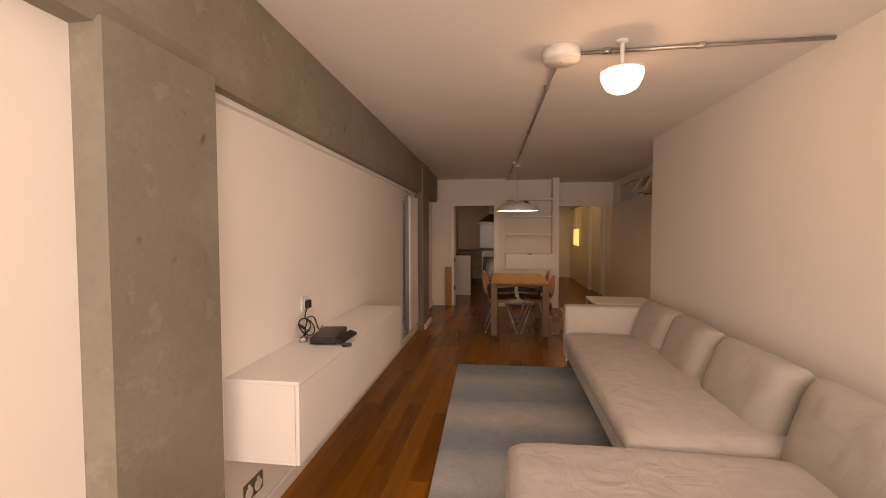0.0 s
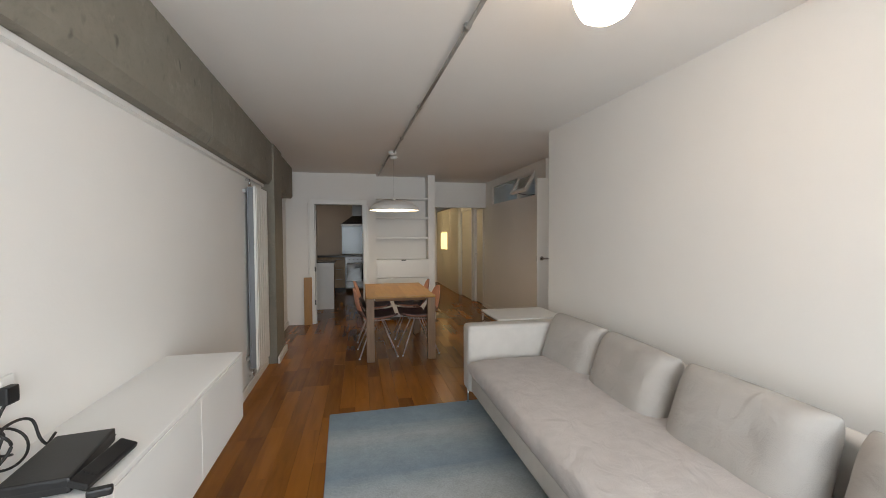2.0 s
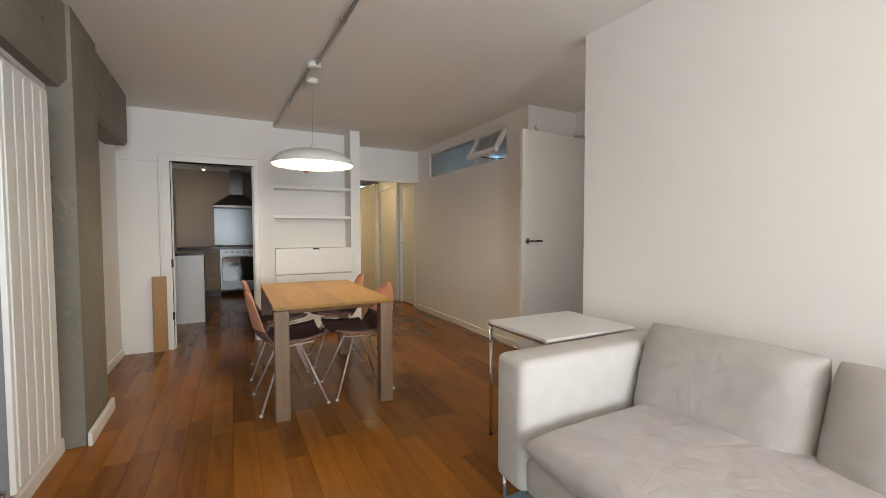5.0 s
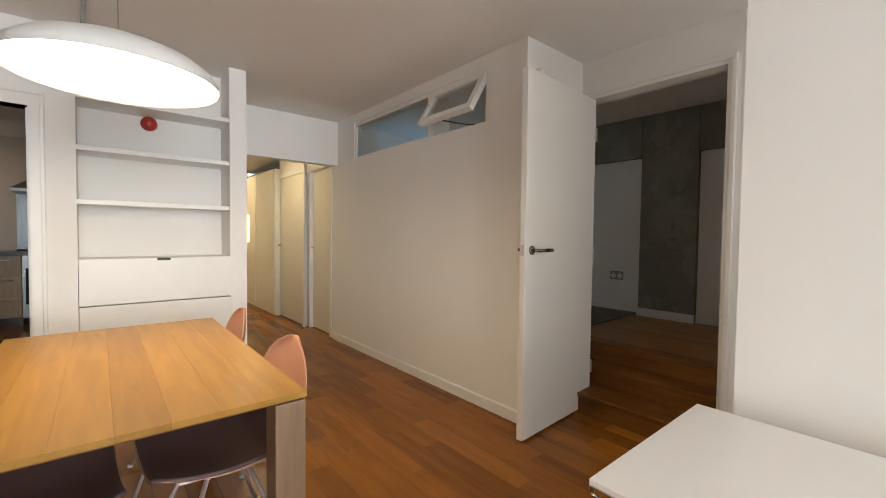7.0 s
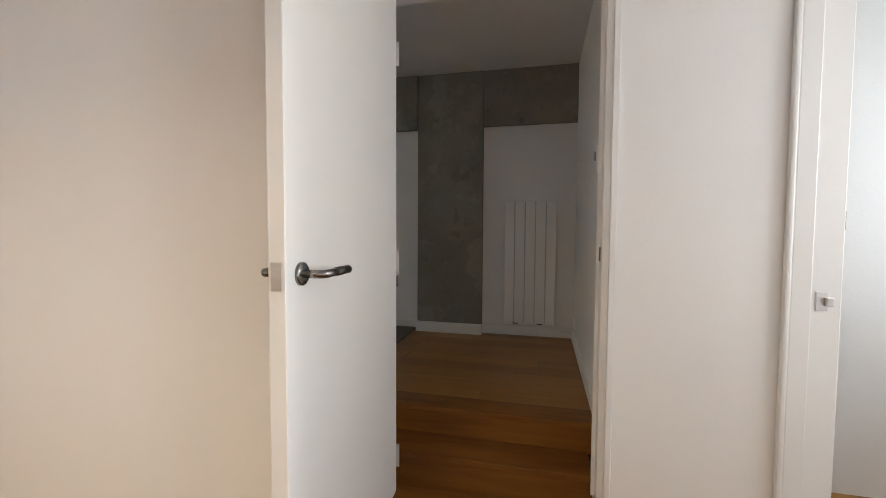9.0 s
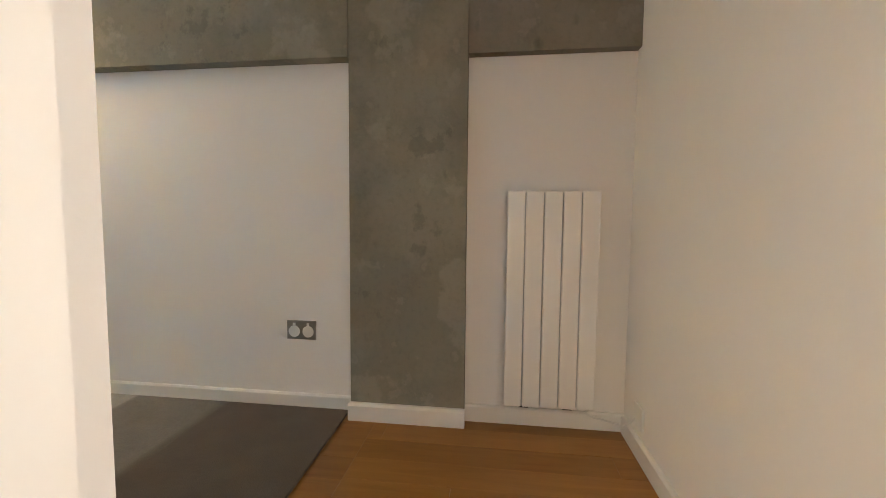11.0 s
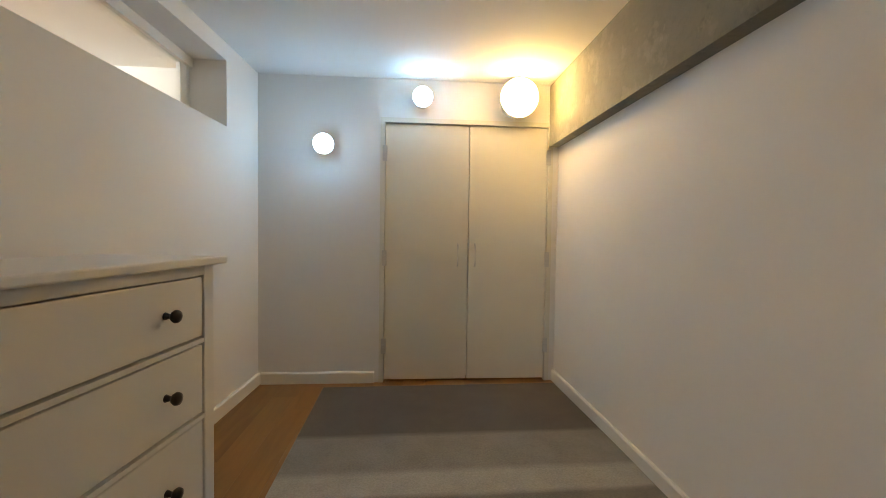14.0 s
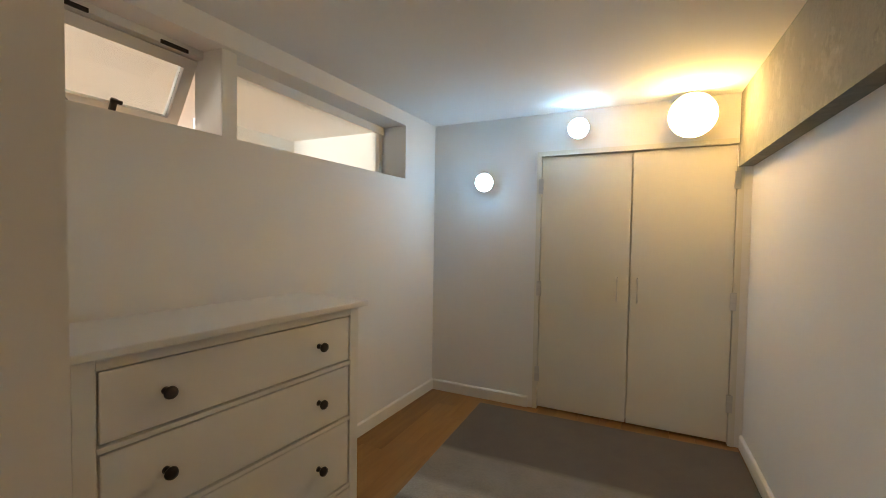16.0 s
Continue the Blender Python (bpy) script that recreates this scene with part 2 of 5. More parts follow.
    out = blend(out, tuple(c * 0.3 for c in colour), some.outputs[0], pits)
    links.new(out, bsdf.inputs["Base Color"])
    fine, _ = cloud(45, 8, 0, 1)
    less = nodes.new("ShaderNodeMath")
    less.operation = "SUBTRACT"
    links.new(fine, less.inputs[0])
    links.new(some.outputs[0], less.inputs[1])
    bump = nodes.new("ShaderNodeBump")
    bump.inputs["Strength"].default_value, bump.inputs["Distance"].default_value = 0.32, 0.006
    links.new(less.outputs[0], bump.inputs["Height"])
    links.new(bump.outputs[0], bsdf.inputs["Normal"])
    return mat


CONCRETE = concrete("raw_concrete", (0.225, 0.207, 0.172), 0.7, 0.28)
CONCRETE_PATCHED = concrete("patched_concrete", (0.222, 0.212, 0.172), 0.25, 0.36, 0.32)
PLASTER = material("white_plaster", (0.83, 0.815, 0.79), 0.75, scale=3, vary=0.02, bump=0.12, bump_scale=60)
CEILING = material("ceiling_paint", (0.84, 0.83, 0.81), 0.85, scale=2, vary=0.02, bump=0.08, bump_scale=40)
GLOSS = material("white_gloss_paint", (0.80, 0.79, 0.76), 0.35, scale=5, vary=0.02, bump=0.04, bump_scale=30)
DOORPAINT = material("door_paint", (0.80, 0.79, 0.755), 0.42, scale=4, vary=0.025, bump=0.05, bump_scale=25)
CREAM = material("cream_door_paint", (0.76, 0.73, 0.64), 0.45, scale=4, vary=0.025, bump=0.05, bump_scale=25)
LACQUER = material("white_lacquer", (0.82, 0.815, 0.80), 0.3, scale=4, vary=0.015, bump=0.02)
STEEL = material("brushed_steel", (0.62, 0.61, 0.59), 0.28, 1.0, scale=30, vary=0.08, stretch=(1, 1, 12))
SPLASH = material("steel_splashback", (0.14, 0.15, 0.158), 0.26, 1.0, scale=18, vary=0.12, stretch=(8, 1, 1))
DARKSTEEL = material("oven_steel", (0.20, 0.205, 0.21), 0.3, 1.0, scale=30, vary=0.1, stretch=(8, 1, 1))
HOODSTEEL = material("dark_hood_steel", (0.20, 0.19, 0.18), 0.3, 1.0, scale=30, vary=0.1)
CHROME = material("chrome", (0.8, 0.8, 0.8), 0.08, 1.0, scale=20, vary=0.03)
CONDUIT = material("galvanised_conduit", (0.42, 0.41, 0.39), 0.38, 0.9, scale=25, vary=0.18)
BLACK = material("black_plastic", (0.008, 0.008, 0.009), 0.45, scale=12, vary=0.2, bump=0.05)
LEVERSTEEL = material("dark_lever_steel", (0.26, 0.25, 0.235), 0.26, 1.0, scale=30, vary=0.08)
RUBBER = material("black_cable", (0.015, 0.014, 0.014), 0.5, scale=12, vary=0.2)
KNOB = material("dark_bronze_knob", (0.035, 0.028, 0.024), 0.32, 0.5, scale=40, vary=0.2)
SOFA = material("grey_linen", (0.60, 0.575, 0.545), 0.9, scale=9, vary=0.10, bump=0.35, bump_scale=350, spec=0.2)
SOFA2 = material("grey_cushion_linen", (0.45, 0.43, 0.41), 0.62, scale=7, vary=0.08, bump=0.4, bump_scale=320, spec=0.3, crease=0.35)
SEAT = material("mauve_grey_seat_linen", (0.53, 0.50, 0.49), 0.8, scale=14, vary=0.10, bump=0.45, bump_scale=260, spec=0.2, crease=0.42)
SHELL = material("dusty_pink_shell", (0.60, 0.295, 0.20), 0.5, scale=8, vary=0.04)
SEATPAD = material("plum_seat", (0.105, 0.062, 0.058), 0.6, scale=12, vary=0.1, bump=0.15, bump_scale=200)
LEGPAINT = material("pale_pink_leg_enamel", (0.56, 0.44, 0.41), 0.32, 0.4, scale=20, vary=0.04)
PLATE = material("metal_faceplate", (0.33, 0.32, 0.30), 0.4, 0.8, scale=20, vary=0.06)
WHITEPLASTIC = material("white_plastic", (0.78, 0.78, 0.76), 0.35, scale=6, vary=0.02)
RED = material("red_enamel", (0.42, 0.03, 0.02), 0.35, scale=8, vary=0.05)
SHADE = material("white_enamel_shade", (0.80, 0.79, 0.77), 0.38, scale=6, vary=0.02)
TILE = material("kitchen_wall_paint", (0.42, 0.345, 0.28), 0.6, scale=4, vary=0.04, bump=0.1)
WORKTOP = material("dark_worktop", (0.045, 0.035, 0.03), 0.25, scale=16, vary=0.2)
OVENGLASS = material("oven_black_glass", (0.015, 0.018, 0.02), 0.06, scale=10, vary=0.1, spec=0.8)
# Darkened grey paints in the shade of the gap behind the tall radiator.
GAPSHADE = material("shaded_radiator_grey", (0.24, 0.25, 0.27), 0.5, scale=6, vary=0.04)
GREYGAP = material("grey_radiator_side", (0.42, 0.44, 0.47), 0.4, scale=6, vary=0.03)
OAKBOARD = material("varnished_ply_board", (0.36, 0.185, 0.055), 0.4, scale=10, vary=0.14, bump=0.1, stretch=(8, 8, 1))
FLOORBED = (0.20, 0.084, 0.020), (0.40, 0.195, 0.056)
FLOOR_OBJ = wood("merbau_board", (0.114, 0.034, 0.0042), (0.36, 0.133, 0.018), "object", 0.24, grain=(9, 0.9, 9), spec=0.25, streak=0.08, board_tone=0.62, span=(0.22, 1.42))
FLOOR_ISL = wood("merbau_boards_joined", (0.114, 0.034, 0.0042), (0.36, 0.133, 0.018), "island", 0.24, grain=(9, 0.9, 9), spec=0.25, streak=0.08, board_tone=0.62, span=(0.22, 1.42))
OAK_TOP = wood("oiled_oak_top", (0.215, 0.098, 0.017), (0.43, 0.225, 0.042), "object", 0.36, (12, 1.1, 12), 0.0, spec=0.35, streak=0.15, board_tone=0.45, span=(0.3, 1.2))
OAK_LEG = wood("oiled_oak_leg", (0.15, 0.088, 0.05), (0.26, 0.16, 0.095), "object", 0.45, (22, 22, 1.6))
CAB_WOOD = wood("striped_kitchen_wood", (0.16, 0.10, 0.05), (0.42, 0.29, 0.16), "object", 0.4, (20, 20, 1.5))
STEPWOOD = wood("dark_step_wood", (0.125, 0.045, 0.008), (0.27, 0.112, 0.021), "object", 0.36, (11, 1.0, 11), 0.0, 0.5, spec=0.3, streak=0.15)
BEDBOARD = wood("beech_boards_joined", *FLOORBED, "island", 0.32, (10, 1.0, 10), 0.0, 0.8, spec=0.3, streak=0.15, span=(0.35, 1.3))
PANE = glass("pale_green_pane", (0.86, 0.94, 0.95), 0.04)
CLEAR = glass("clear_pane", (0.95, 0.97, 0.97), 0.02)
RUG_BLUE = banded("blue_banded_pile", [(0, (0.200, 0.263, 0.312)), (0.1, (0.237, 0.312, 0.362)), (0.18, (0.413, 0.450, 0.463)), (0.27, (0.388, 0.438, 0.450)), (0.34, (0.225, 0.300, 0.350)), (0.42, (0.250, 0.325, 0.375)), (0.5, (0.438, 0.475, 0.481)), (0.58, (0.388, 0.438, 0.463)), (0.65, (0.213, 0.288, 0.350)), (0.74, (0.263, 0.338, 0.388)), (0.82, (0.375, 0.425, 0.450)), (0.9, (0.213, 0.294, 0.356)), (1, (0.175, 0.250, 0.312))], 1, 2.5)
RUG_GREY = banded("grey_striped_pile", [(0, (0.10, 0.082, 0.066)), (0.27, (0.10, 0.082, 0.066)), (0.295, (0.185, 0.175, 0.16)), (0.485, (0.185, 0.175, 0.16)), (0.5, (0.36, 0.345, 0.315)), (0.555, (0.36, 0.345, 0.315)), (0.575, (0.235, 0.225, 0.205)), (0.695, (0.235, 0.225, 0.205)), (0.715, (0.115, 0.10, 0.088)), (1, (0.115, 0.10, 0.088))], 1, 2.2, wander=0.035)
GLOW_WARM = glow("warm_globe_light", (1.0, 0.72, 0.32), 6.2)
GLOW_BLUE = glow("cold_globe_light", (0.22, 0.56, 1.0), 7.4)
GLOW_CEIL = glow("ceiling_lamp_glass", (1.0, 0.80, 0.62), 34)
GLOW_PEND = glow("pendant_diffuser", (1.0, 0.82, 0.56), 8.8)
GLOW_SPOT = glow("spot_lens", (1.0, 0.76, 0.50), 65)
GLOW_HALL = glow("hall_lamp_lens", (1.0, 0.82, 0.52), 190)
GLOW_PANEL = glow("lit_wall_panel", (1.0, 0.74, 0.30), 1.6)


# ---- mesh helpers ----
def mesh_of(name, bm, mat, smooth=False):
    data = bpy.data.meshes.new(name)
    bmesh.ops.recalc_face_normals(bm, faces=bm.faces)
    bm.to_mesh(data)
    bm.free()
    data.materials.append(mat)
    if smooth:
        for p in data.polygons:
            p.use_smooth = True
    return data


def part(name, bm, mat, parent=None, label="", smooth=False):
    ob = new(name, mesh_of(name, bm, mat, smooth))
    if parent:
        ob.parent = parent
    if label:
        tagged(ob, label)
    return ob


def thing(name, m, label, category, group=""):
    ob = new(name)
    ob.matrix_world = m
    ob.empty_display_size = 0.1
    return tagged(ob, label, category, group)


def structure(name, bm, mat, label="", category=""):
    return tagged(part(name, bm, mat), label, category, kind="structure")


def box(x0, x1, y0, y1, z0, z1, bevel=0.0, segments=2):
    bm = bmesh.new()
    bmesh.ops.create_cube(bm, size=1)
    for v in bm.verts:
        v.co = Vector((x0 + (v.co.x + 0.5) * (x1 - x0), y0 + (v.co.y + 0.5) * (y1 - y0), z0 + (v.co.z + 0.5) * (z1 - z0)))
    if bevel:
        bmesh.ops.bevel(bm, geom=list(bm.edges), offset=bevel, segments=segments, affect="EDGES", profile=0.6)
    return bm


def join(*parts_):
    out = bmesh.new()
    for bm in parts_:
        data = bpy.data.meshes.new("t")
        bm.to_mesh(data)
        bm.free()
        out.from_mesh(data)
        bpy.data.meshes.remove(data)
    return out


def moved(bm, m):
    bmesh.ops.transform(bm, matrix=m, verts=bm.verts)
    return bm


def prism(points, z0, z1):
    """An upright solid over a plan outline."""
    bm = bmesh.new()
    low = [bm.verts.new((x, y, z0)) for x, y in points]
    high = [bm.verts.new((x, y, z1)) for x, y in points]
    bm.faces.new(low[::-1])
    bm.faces.new(high)
    for i in range(len(points)):
        j = (i + 1) % len(points)
        bm.faces.new((low[i], low[j], high[j], high[i]))
    return bm


def tube(points, radius, sides=10, taper=None):
    """A round bar along a path."""
    bm = bmesh.new()
    pts = [Vector(p) for p in points]
    rings = []
    for i, p in enumerate(pts):
        d = (pts[min(i + 1, len(pts) - 1)] - pts[max(i - 1, 0)]).normalized()
        side = d.cross(Vector((0, 0, 1)))
        side = side.normalized() if side.length > 1e-4 else Vector((1, 0, 0))
        up = side.cross(d)
        r = radius if taper is None else radius + (taper - radius) * i / (len(pts) - 1)
        rings.append([bm.verts.new(p + r * (math.cos(a) * side + math.sin(a) * up)) for a in [2 * math.pi * k / sides for k in range(sides)]])
    for a, b in zip(rings, rings[1:]):
        for k in range(sides):
            bm.faces.new((a[k], a[(k + 1) % sides], b[(k + 1) % sides], b[k]))
    bm.faces.new(rings[0][::-1])
    bm.faces.new(rings[-1])
    return bm


def lathe(profile, sides=32, close=True):
    """A turned solid about z from (radius, height) pairs."""
    bm = bmesh.new()
    rings = []
    for r, z in profile:
        if r < 1e-6:
            rings.append([bm.verts.new((0, 0, z))])
        else:
            rings.append([bm.verts.new((r * math.cos(2 * math.pi * k / sides), r * math.sin(2 * math.pi * k / sides), z)) for k in range(sides)])
    for a, b in zip(rings, rings[1:]):
        for k in range(sides):
            j = (k + 1) % sides
            if len(a) == 1 and len(b) == 1:
                continue
            if len(a) == 1:
                bm.faces.new((a[0], b[k], b[j]))
            elif len(b) == 1:
                bm.faces.new((a[k], a[j], b[0]))
            else:
                bm.faces.new((a[k], a[j], b[j], b[k]))
    return bm


def cushion(w, d, h, puff=0.25, pinch=0.04, seed=1, n=16, square=0.42):
    """A stuffed cushion centred at the origin, w by d by h, plump in the middle with soft corners."""
    bm = bmesh.new()
    bmesh.ops.create_grid(bm, x_segments=n, y_segments=n, size=0.5)
    top = list(bm.verts)
    geo = bmesh.ops.duplicate(bm, geom=list(bm.verts) + list(bm.edges) + list(bm.faces))
    low = [g for g in geo["geom"] if isinstance(g, bmesh.types.BMVert)]
    for sign, verts in ((1, top), (-1, low)):
        for v in verts:
            u, t = v.co.x * 2, v.co.y * 2
            edge = (1 - abs(u) ** 6) * (1 - abs(t) ** 6)
            rise = max(edge, 0) ** square
            wrinkle = noise.noise(Vector((u * 2.1 + seed * 7.3, t * 2.1, sign * 3.1))) * 0.05 + noise.noise(Vector((u * 5 + seed, t * 5, sign))) * 0.045
            pull = 1 - pinch * (abs(u) * abs(t)) ** 2 - 0.02 * (1 - rise)
            v.co = Vector((u * w / 2 * pull, t * d / 2 * pull, sign * h / 2 * (rise * (1 - puff + puff * edge) + wrinkle * rise)))
    bmesh.ops.remove_doubles(bm, verts=bm.verts, dist=0.002)
    return bm


def soft(ob, levels=1):
    mod = ob.modifiers.new("smooth", "SUBSURF")
    mod.levels = mod.render_levels = levels
    return ob


# ---- large structure ----
def lx(y):
    return -0.565 - 0.0225 * y


def bx(y):
    return -0.452 - 0.0225 * y


YB, YE = -1.6, 13.0
structure("subfloor", box(-2.0, 3.45, YB - 0.2, YE, -0.2, -0.014), WORKTOP, "dark screed under the wooden floor boards", "floor")
structure("ceiling", box(-2.0, 5.3, YB - 0.2, YE, ZC, ZC + 0.15), CEILING, "flat white painted plaster ceiling", "ceiling")
structure("wall_left", join(prism([(lx(YB), YB), (lx(5.45), 5.45), (-0.765, 5.9), (-0.775, 7.6), (-1.0, 7.6), (-1.0, YB)], -0.02, ZC)), PLASTER,
          "smooth white plastered wall below a concrete beam", "wall")


def beam(name, front, back, y0, y1, z0, z1, label, chamfer=0.05, joint=None):
    """A beam along y whose lower front edge is chamfered; front and back give x along y."""
    cuts = [y0, y1] if joint is None else [y0, joint - 0.006, joint - 0.006, joint + 0.006, joint + 0.006, y1]
    bm = bmesh.new()
    rows = []
    for k, y in enumerate(cuts):
        inset = 0.012 if joint is not None and k in (2, 3) else 0.0
        s = 1 if front(y) > back(y) else -1
        f, b = front(y) - s * inset, back(y)
        rows.append([bm.verts.new(p) for p in ((f, y, z1), (f, y, z0 + chamfer), (f - s * chamfer * 0.7, y, z0), (b, y, z0), (b, y, z1))])
    for a, b in zip(rows, rows[1:]):
        for k in range(5):
            bm.faces.new((a[k], a[(k + 1) % 5], b[(k + 1) % 5], b[k]))
    bm.faces.new(rows[0])
    bm.faces.new(rows[-1][::-1])
    return structure(name, bm, CONCRETE, label, "beam")


beam("concrete_beam", bx, lambda y: lx(y) - 0.02 if y < 5.5 else -0.78, YB, 5.42, 1.935, ZC - 0.002, "raw grey concrete beam along the ceiling", 0.05, 3.47)
beam("concrete_beam_4", lambda y: bx(y) - 0.004, lambda y: -0.79, 5.93, 7.04, 1.93, ZC - 0.002, "short raw concrete beam beyond a column", 0.03)
structure("wall_cap", prism([(lx(1.14) + 0.03, 1.14), (lx(5.4) + 0.03, 5.4), (lx(5.4), 5.4), (lx(1.14), 1.14)], 1.910, 1.934), PLASTER, "thin white plaster lip under the concrete beam", "wall")
structure("concrete_column_1", prism([(bx(0.70) - 0.012, 0.70), (bx(1.14) - 0.012, 1.14), (lx(1.14), 1.14), (lx(0.70), 0.70)], 0, 1.95), CONCRETE,
          "raw grey concrete column in a white wall", "column")
structure("concrete_column_2", prism([(bx(5.42) + 0.02, 5.42), (bx(5.93) + 0.02, 5.93), (-0.77, 5.93), (lx(5.42), 5.42)], 0, ZC - 0.002), CONCRETE,
          "raw grey concrete column beside a tall radiator", "column")
structure("wall_sofa", prism([(2.135, 4.43), (2.235, 1.9), (2.33, YB), (2.47, YB), (2.37, 1.9), (2.27, 4.43)], -0.02, ZC), PLASTER,
          "plain white plastered wall behind the sofa", "wall")
# window wall behind the walk
structure("wall_window", join(box(-1.0, -0.35, YB - 0.2, YB, -0.02, ZC), box(2.05, 2.6, YB - 0.2, YB, -0.02, ZC),
                              box(-0.35, 2.05, YB - 0.2, YB, -0.02, 0.45), box(-0.35, 2.05, YB - 0.2, YB, 2.22, ZC)), PLASTER,
          "white plastered wall with a wide window", "wall")
win = thing("window_1", pose(0, 0, 0), "wide window with a white painted frame", "window")
tagged(win, kind="structure")
part("window_frame", join(box(-0.35, 2.05, YB - 0.13, YB - 0.07, 0.45, 0.51), box(-0.35, 2.05, YB - 0.13, YB - 0.07, 2.16, 2.22),
                          box(-0.35, -0.29, YB - 0.13, YB - 0.07, 0.51, 2.16), box(1.99, 2.05, YB - 0.13, YB - 0.07, 0.51, 2.16),
                          box(0.82, 0.88, YB - 0.13, YB - 0.07, 0.51, 2.16)), GLOSS, win)
for x0, x1 in ((-0.29, 0.82), (0.88, 1.99)):
    pane = part("pane", box(x0, x1, YB - 0.104, YB - 0.098, 0.51, 2.16), CLEAR, win)
    pane.visible_shadow = False
# kitchen wall with its door opening, then the shelf niche
KX0, KX1, KZ = -0.352, 0.398, 1.878
KY = 7.42
structure("wall_kitchen", join(box(-1.0, KX0, KY, KY + 0.12, -0.02, ZC), box(KX1, 0.56, KY, KY + 0.12, -0.02, ZC), box(KX0, KX1, KY, KY + 0.12, KZ, ZC)), PLASTER,
          "white plastered wall with the kitchen doorway", "wall")
structure("corner_boxing", join(box(-0.775, -0.452, KY - 0.02, KY - 0.001, 0, 1.86), box(-0.775, -0.45, KY - 0.04, KY - 0.001, 1.86, 1.90)), PLASTER,
          "white boxed-in corner with a small ledge", "wall")
NX0, NX1, NXE = 0.602, 1.445, 1.56
structure("shelf_niche", join(box(0.56, NX0, KY - 0.004, KY + 0.32, -0.02, ZC), box(NX1, NXE, KY - 0.02, KY + 0.80, -0.02, ZC),
                              box(NX0, NX1, KY + 0.26, KY + 0.32, -0.02, ZC)), PLASTER, "white plastered niche for built-in shelves", "wall")
structure("hall_header", box(NXE, 2.695, 8.24, 8.36, 1.905, ZC), PLASTER, "white lintel over the hall opening", "wall")
structure("wall_hall_left", box(NXE - 0.1, NXE, KY + 0.80, YE, -0.02, ZC), PLASTER, "white wall of the narrow hall", "wall")
structure("wall_hall_end", box(NXE - 0.1, 2.95, 12.75, 12.9, -0.02, ZC), PLASTER, "white end wall of the hall", "wall")
structure("hall_ceiling", box(NXE, 2.695, 8.36, 12.75, 2.20, 2.24), CEILING, "low white ceiling of the hall", "ceiling")
# wall with the high window
TX0, TX1 = 2.695, 2.965
DX0, DX1 = 3.30, 3.40
DY0, DY1, DZ = 4.80, 5.645, 2.10
TY0, TY1, TZ0, TZ1 = 6.0, 7.86, 1.93, 2.28


def tin(y):
    return TX1 - 0.045 * (8.26 - y)


def tseg(y0, y1, z0, z1):
    return prism([(TX0, y0), (tin(y0), y0), (tin(y1), y1), (TX0, y1)], z0, z1)


structure("wall_transom", join(tseg(5.83, 8.36, -0.02, TZ0), tseg(5.83, 8.36, TZ1, ZC), tseg(5.83, TY0, TZ0, TZ1), tseg(TY1, 8.36, TZ0, TZ1)), PLASTER,
          "white plastered wall with a high strip window", "wall")
structure("wall_stair_left", join(box(TX0, DX0, 5.67, 5.83, -0.02, ZC), box(DX0, 3.525, 5.735, 5.83, -0.02, ZC)), PLASTER, "short white wall beside the steps", "wall")
# wall with the bedroom door and a second door
structure("wall_doors", join(box(DX0, DX1, DY1 + 0.04, 5.734, -0.02, ZC), box(DX0, DX1, DY0 - 0.045, DY1 + 0.04, DZ + 0.045, ZC), box(DX0, DX1, 4.226, DY0 - 0.045, -0.02, ZC),
                             box(DX0, DX1, 3.42, 4.226, 2.162, ZC), box(DX0, DX1, 3.1, 3.42, -0.02, ZC)), PLASTER,
          "white plastered wall with two door openings", "wall")
structure("wall_recess", join(box(2.30, 2.4, 3.0, 3.1, -0.02, ZC), box(3.1, DX1, 3.0, 3.1, -0.02, ZC), box(2.4, 3.1, 3.0, 3.1, -0.02, 0.9), box(2.4, 3.1, 3.0, 3.1, 2.1, ZC)), PLASTER, "white wall closing the recess", "wall")
structure("wall_side_room", join(box(3.95, 4.05, 2.9, 4.55, -0.02, ZC), box(DX1, 3.35, 2.9, 3.0, -0.02, ZC), box(3.88, 3.95, 2.9, 3.0, -0.02, ZC), box(3.35, 3.88, 2.9, 3.0, -0.02, 0.9), box(3.35, 3.88, 2.9, 3.0, 2.1, ZC)), PLASTER, "white walls of the small side room", "wall")
structure("wall_partition", box(DX1, 5.1, 4.55, 4.765, -0.02, ZC), PLASTER, "white partition beside the bedroom steps", "wall")
structure("side_room_floor", box(DX1, 4.0, 2.9, 4.55, -0.1, 0.0), BEDBOARD, "brown wooden floor of the side room", "floor")
# bedroom
BXW = 4.918
structure("wall_bedroom_far", box(BXW, 5.15, 4.765, 8.45, -0.02, ZC), PLASTER, "white plastered bedroom wall below a concrete beam", "wall")
structure("concrete_column_3", box(4.862, BXW, 5.445, 5.953, ZB, ZC - 0.002), CONCRETE_PATCHED, "raw grey concrete column with patched plaster", "column")
structure("concrete_beam_2", box(4.852, BXW, 5.955, 8.258, 1.962, ZC - 0.002), CONCRETE_PATCHED, "raw grey concrete beam over the bedroom wall", "beam")
structure("concrete_beam_3", box(4.872, BXW, 4.766, 5.443, 1.962, ZC - 0.002), CONCRETE, "raw grey concrete beam above the radiator", "beam")
WX0, WX1, WZ = 3.735, 4.880, 2.122
structure("wall_bedroom_end", join(box(TX1, WX0, 8.26, 8.42, ZB - 0.1, ZC), box(WX1, BXW, 8.26, 8.42, ZB - 0.1, ZC), box(WX0, WX1, 8.26, 8.42, WZ, ZC)), PLASTER,
          "white plastered end wall round a built-in wardrobe", "wall")
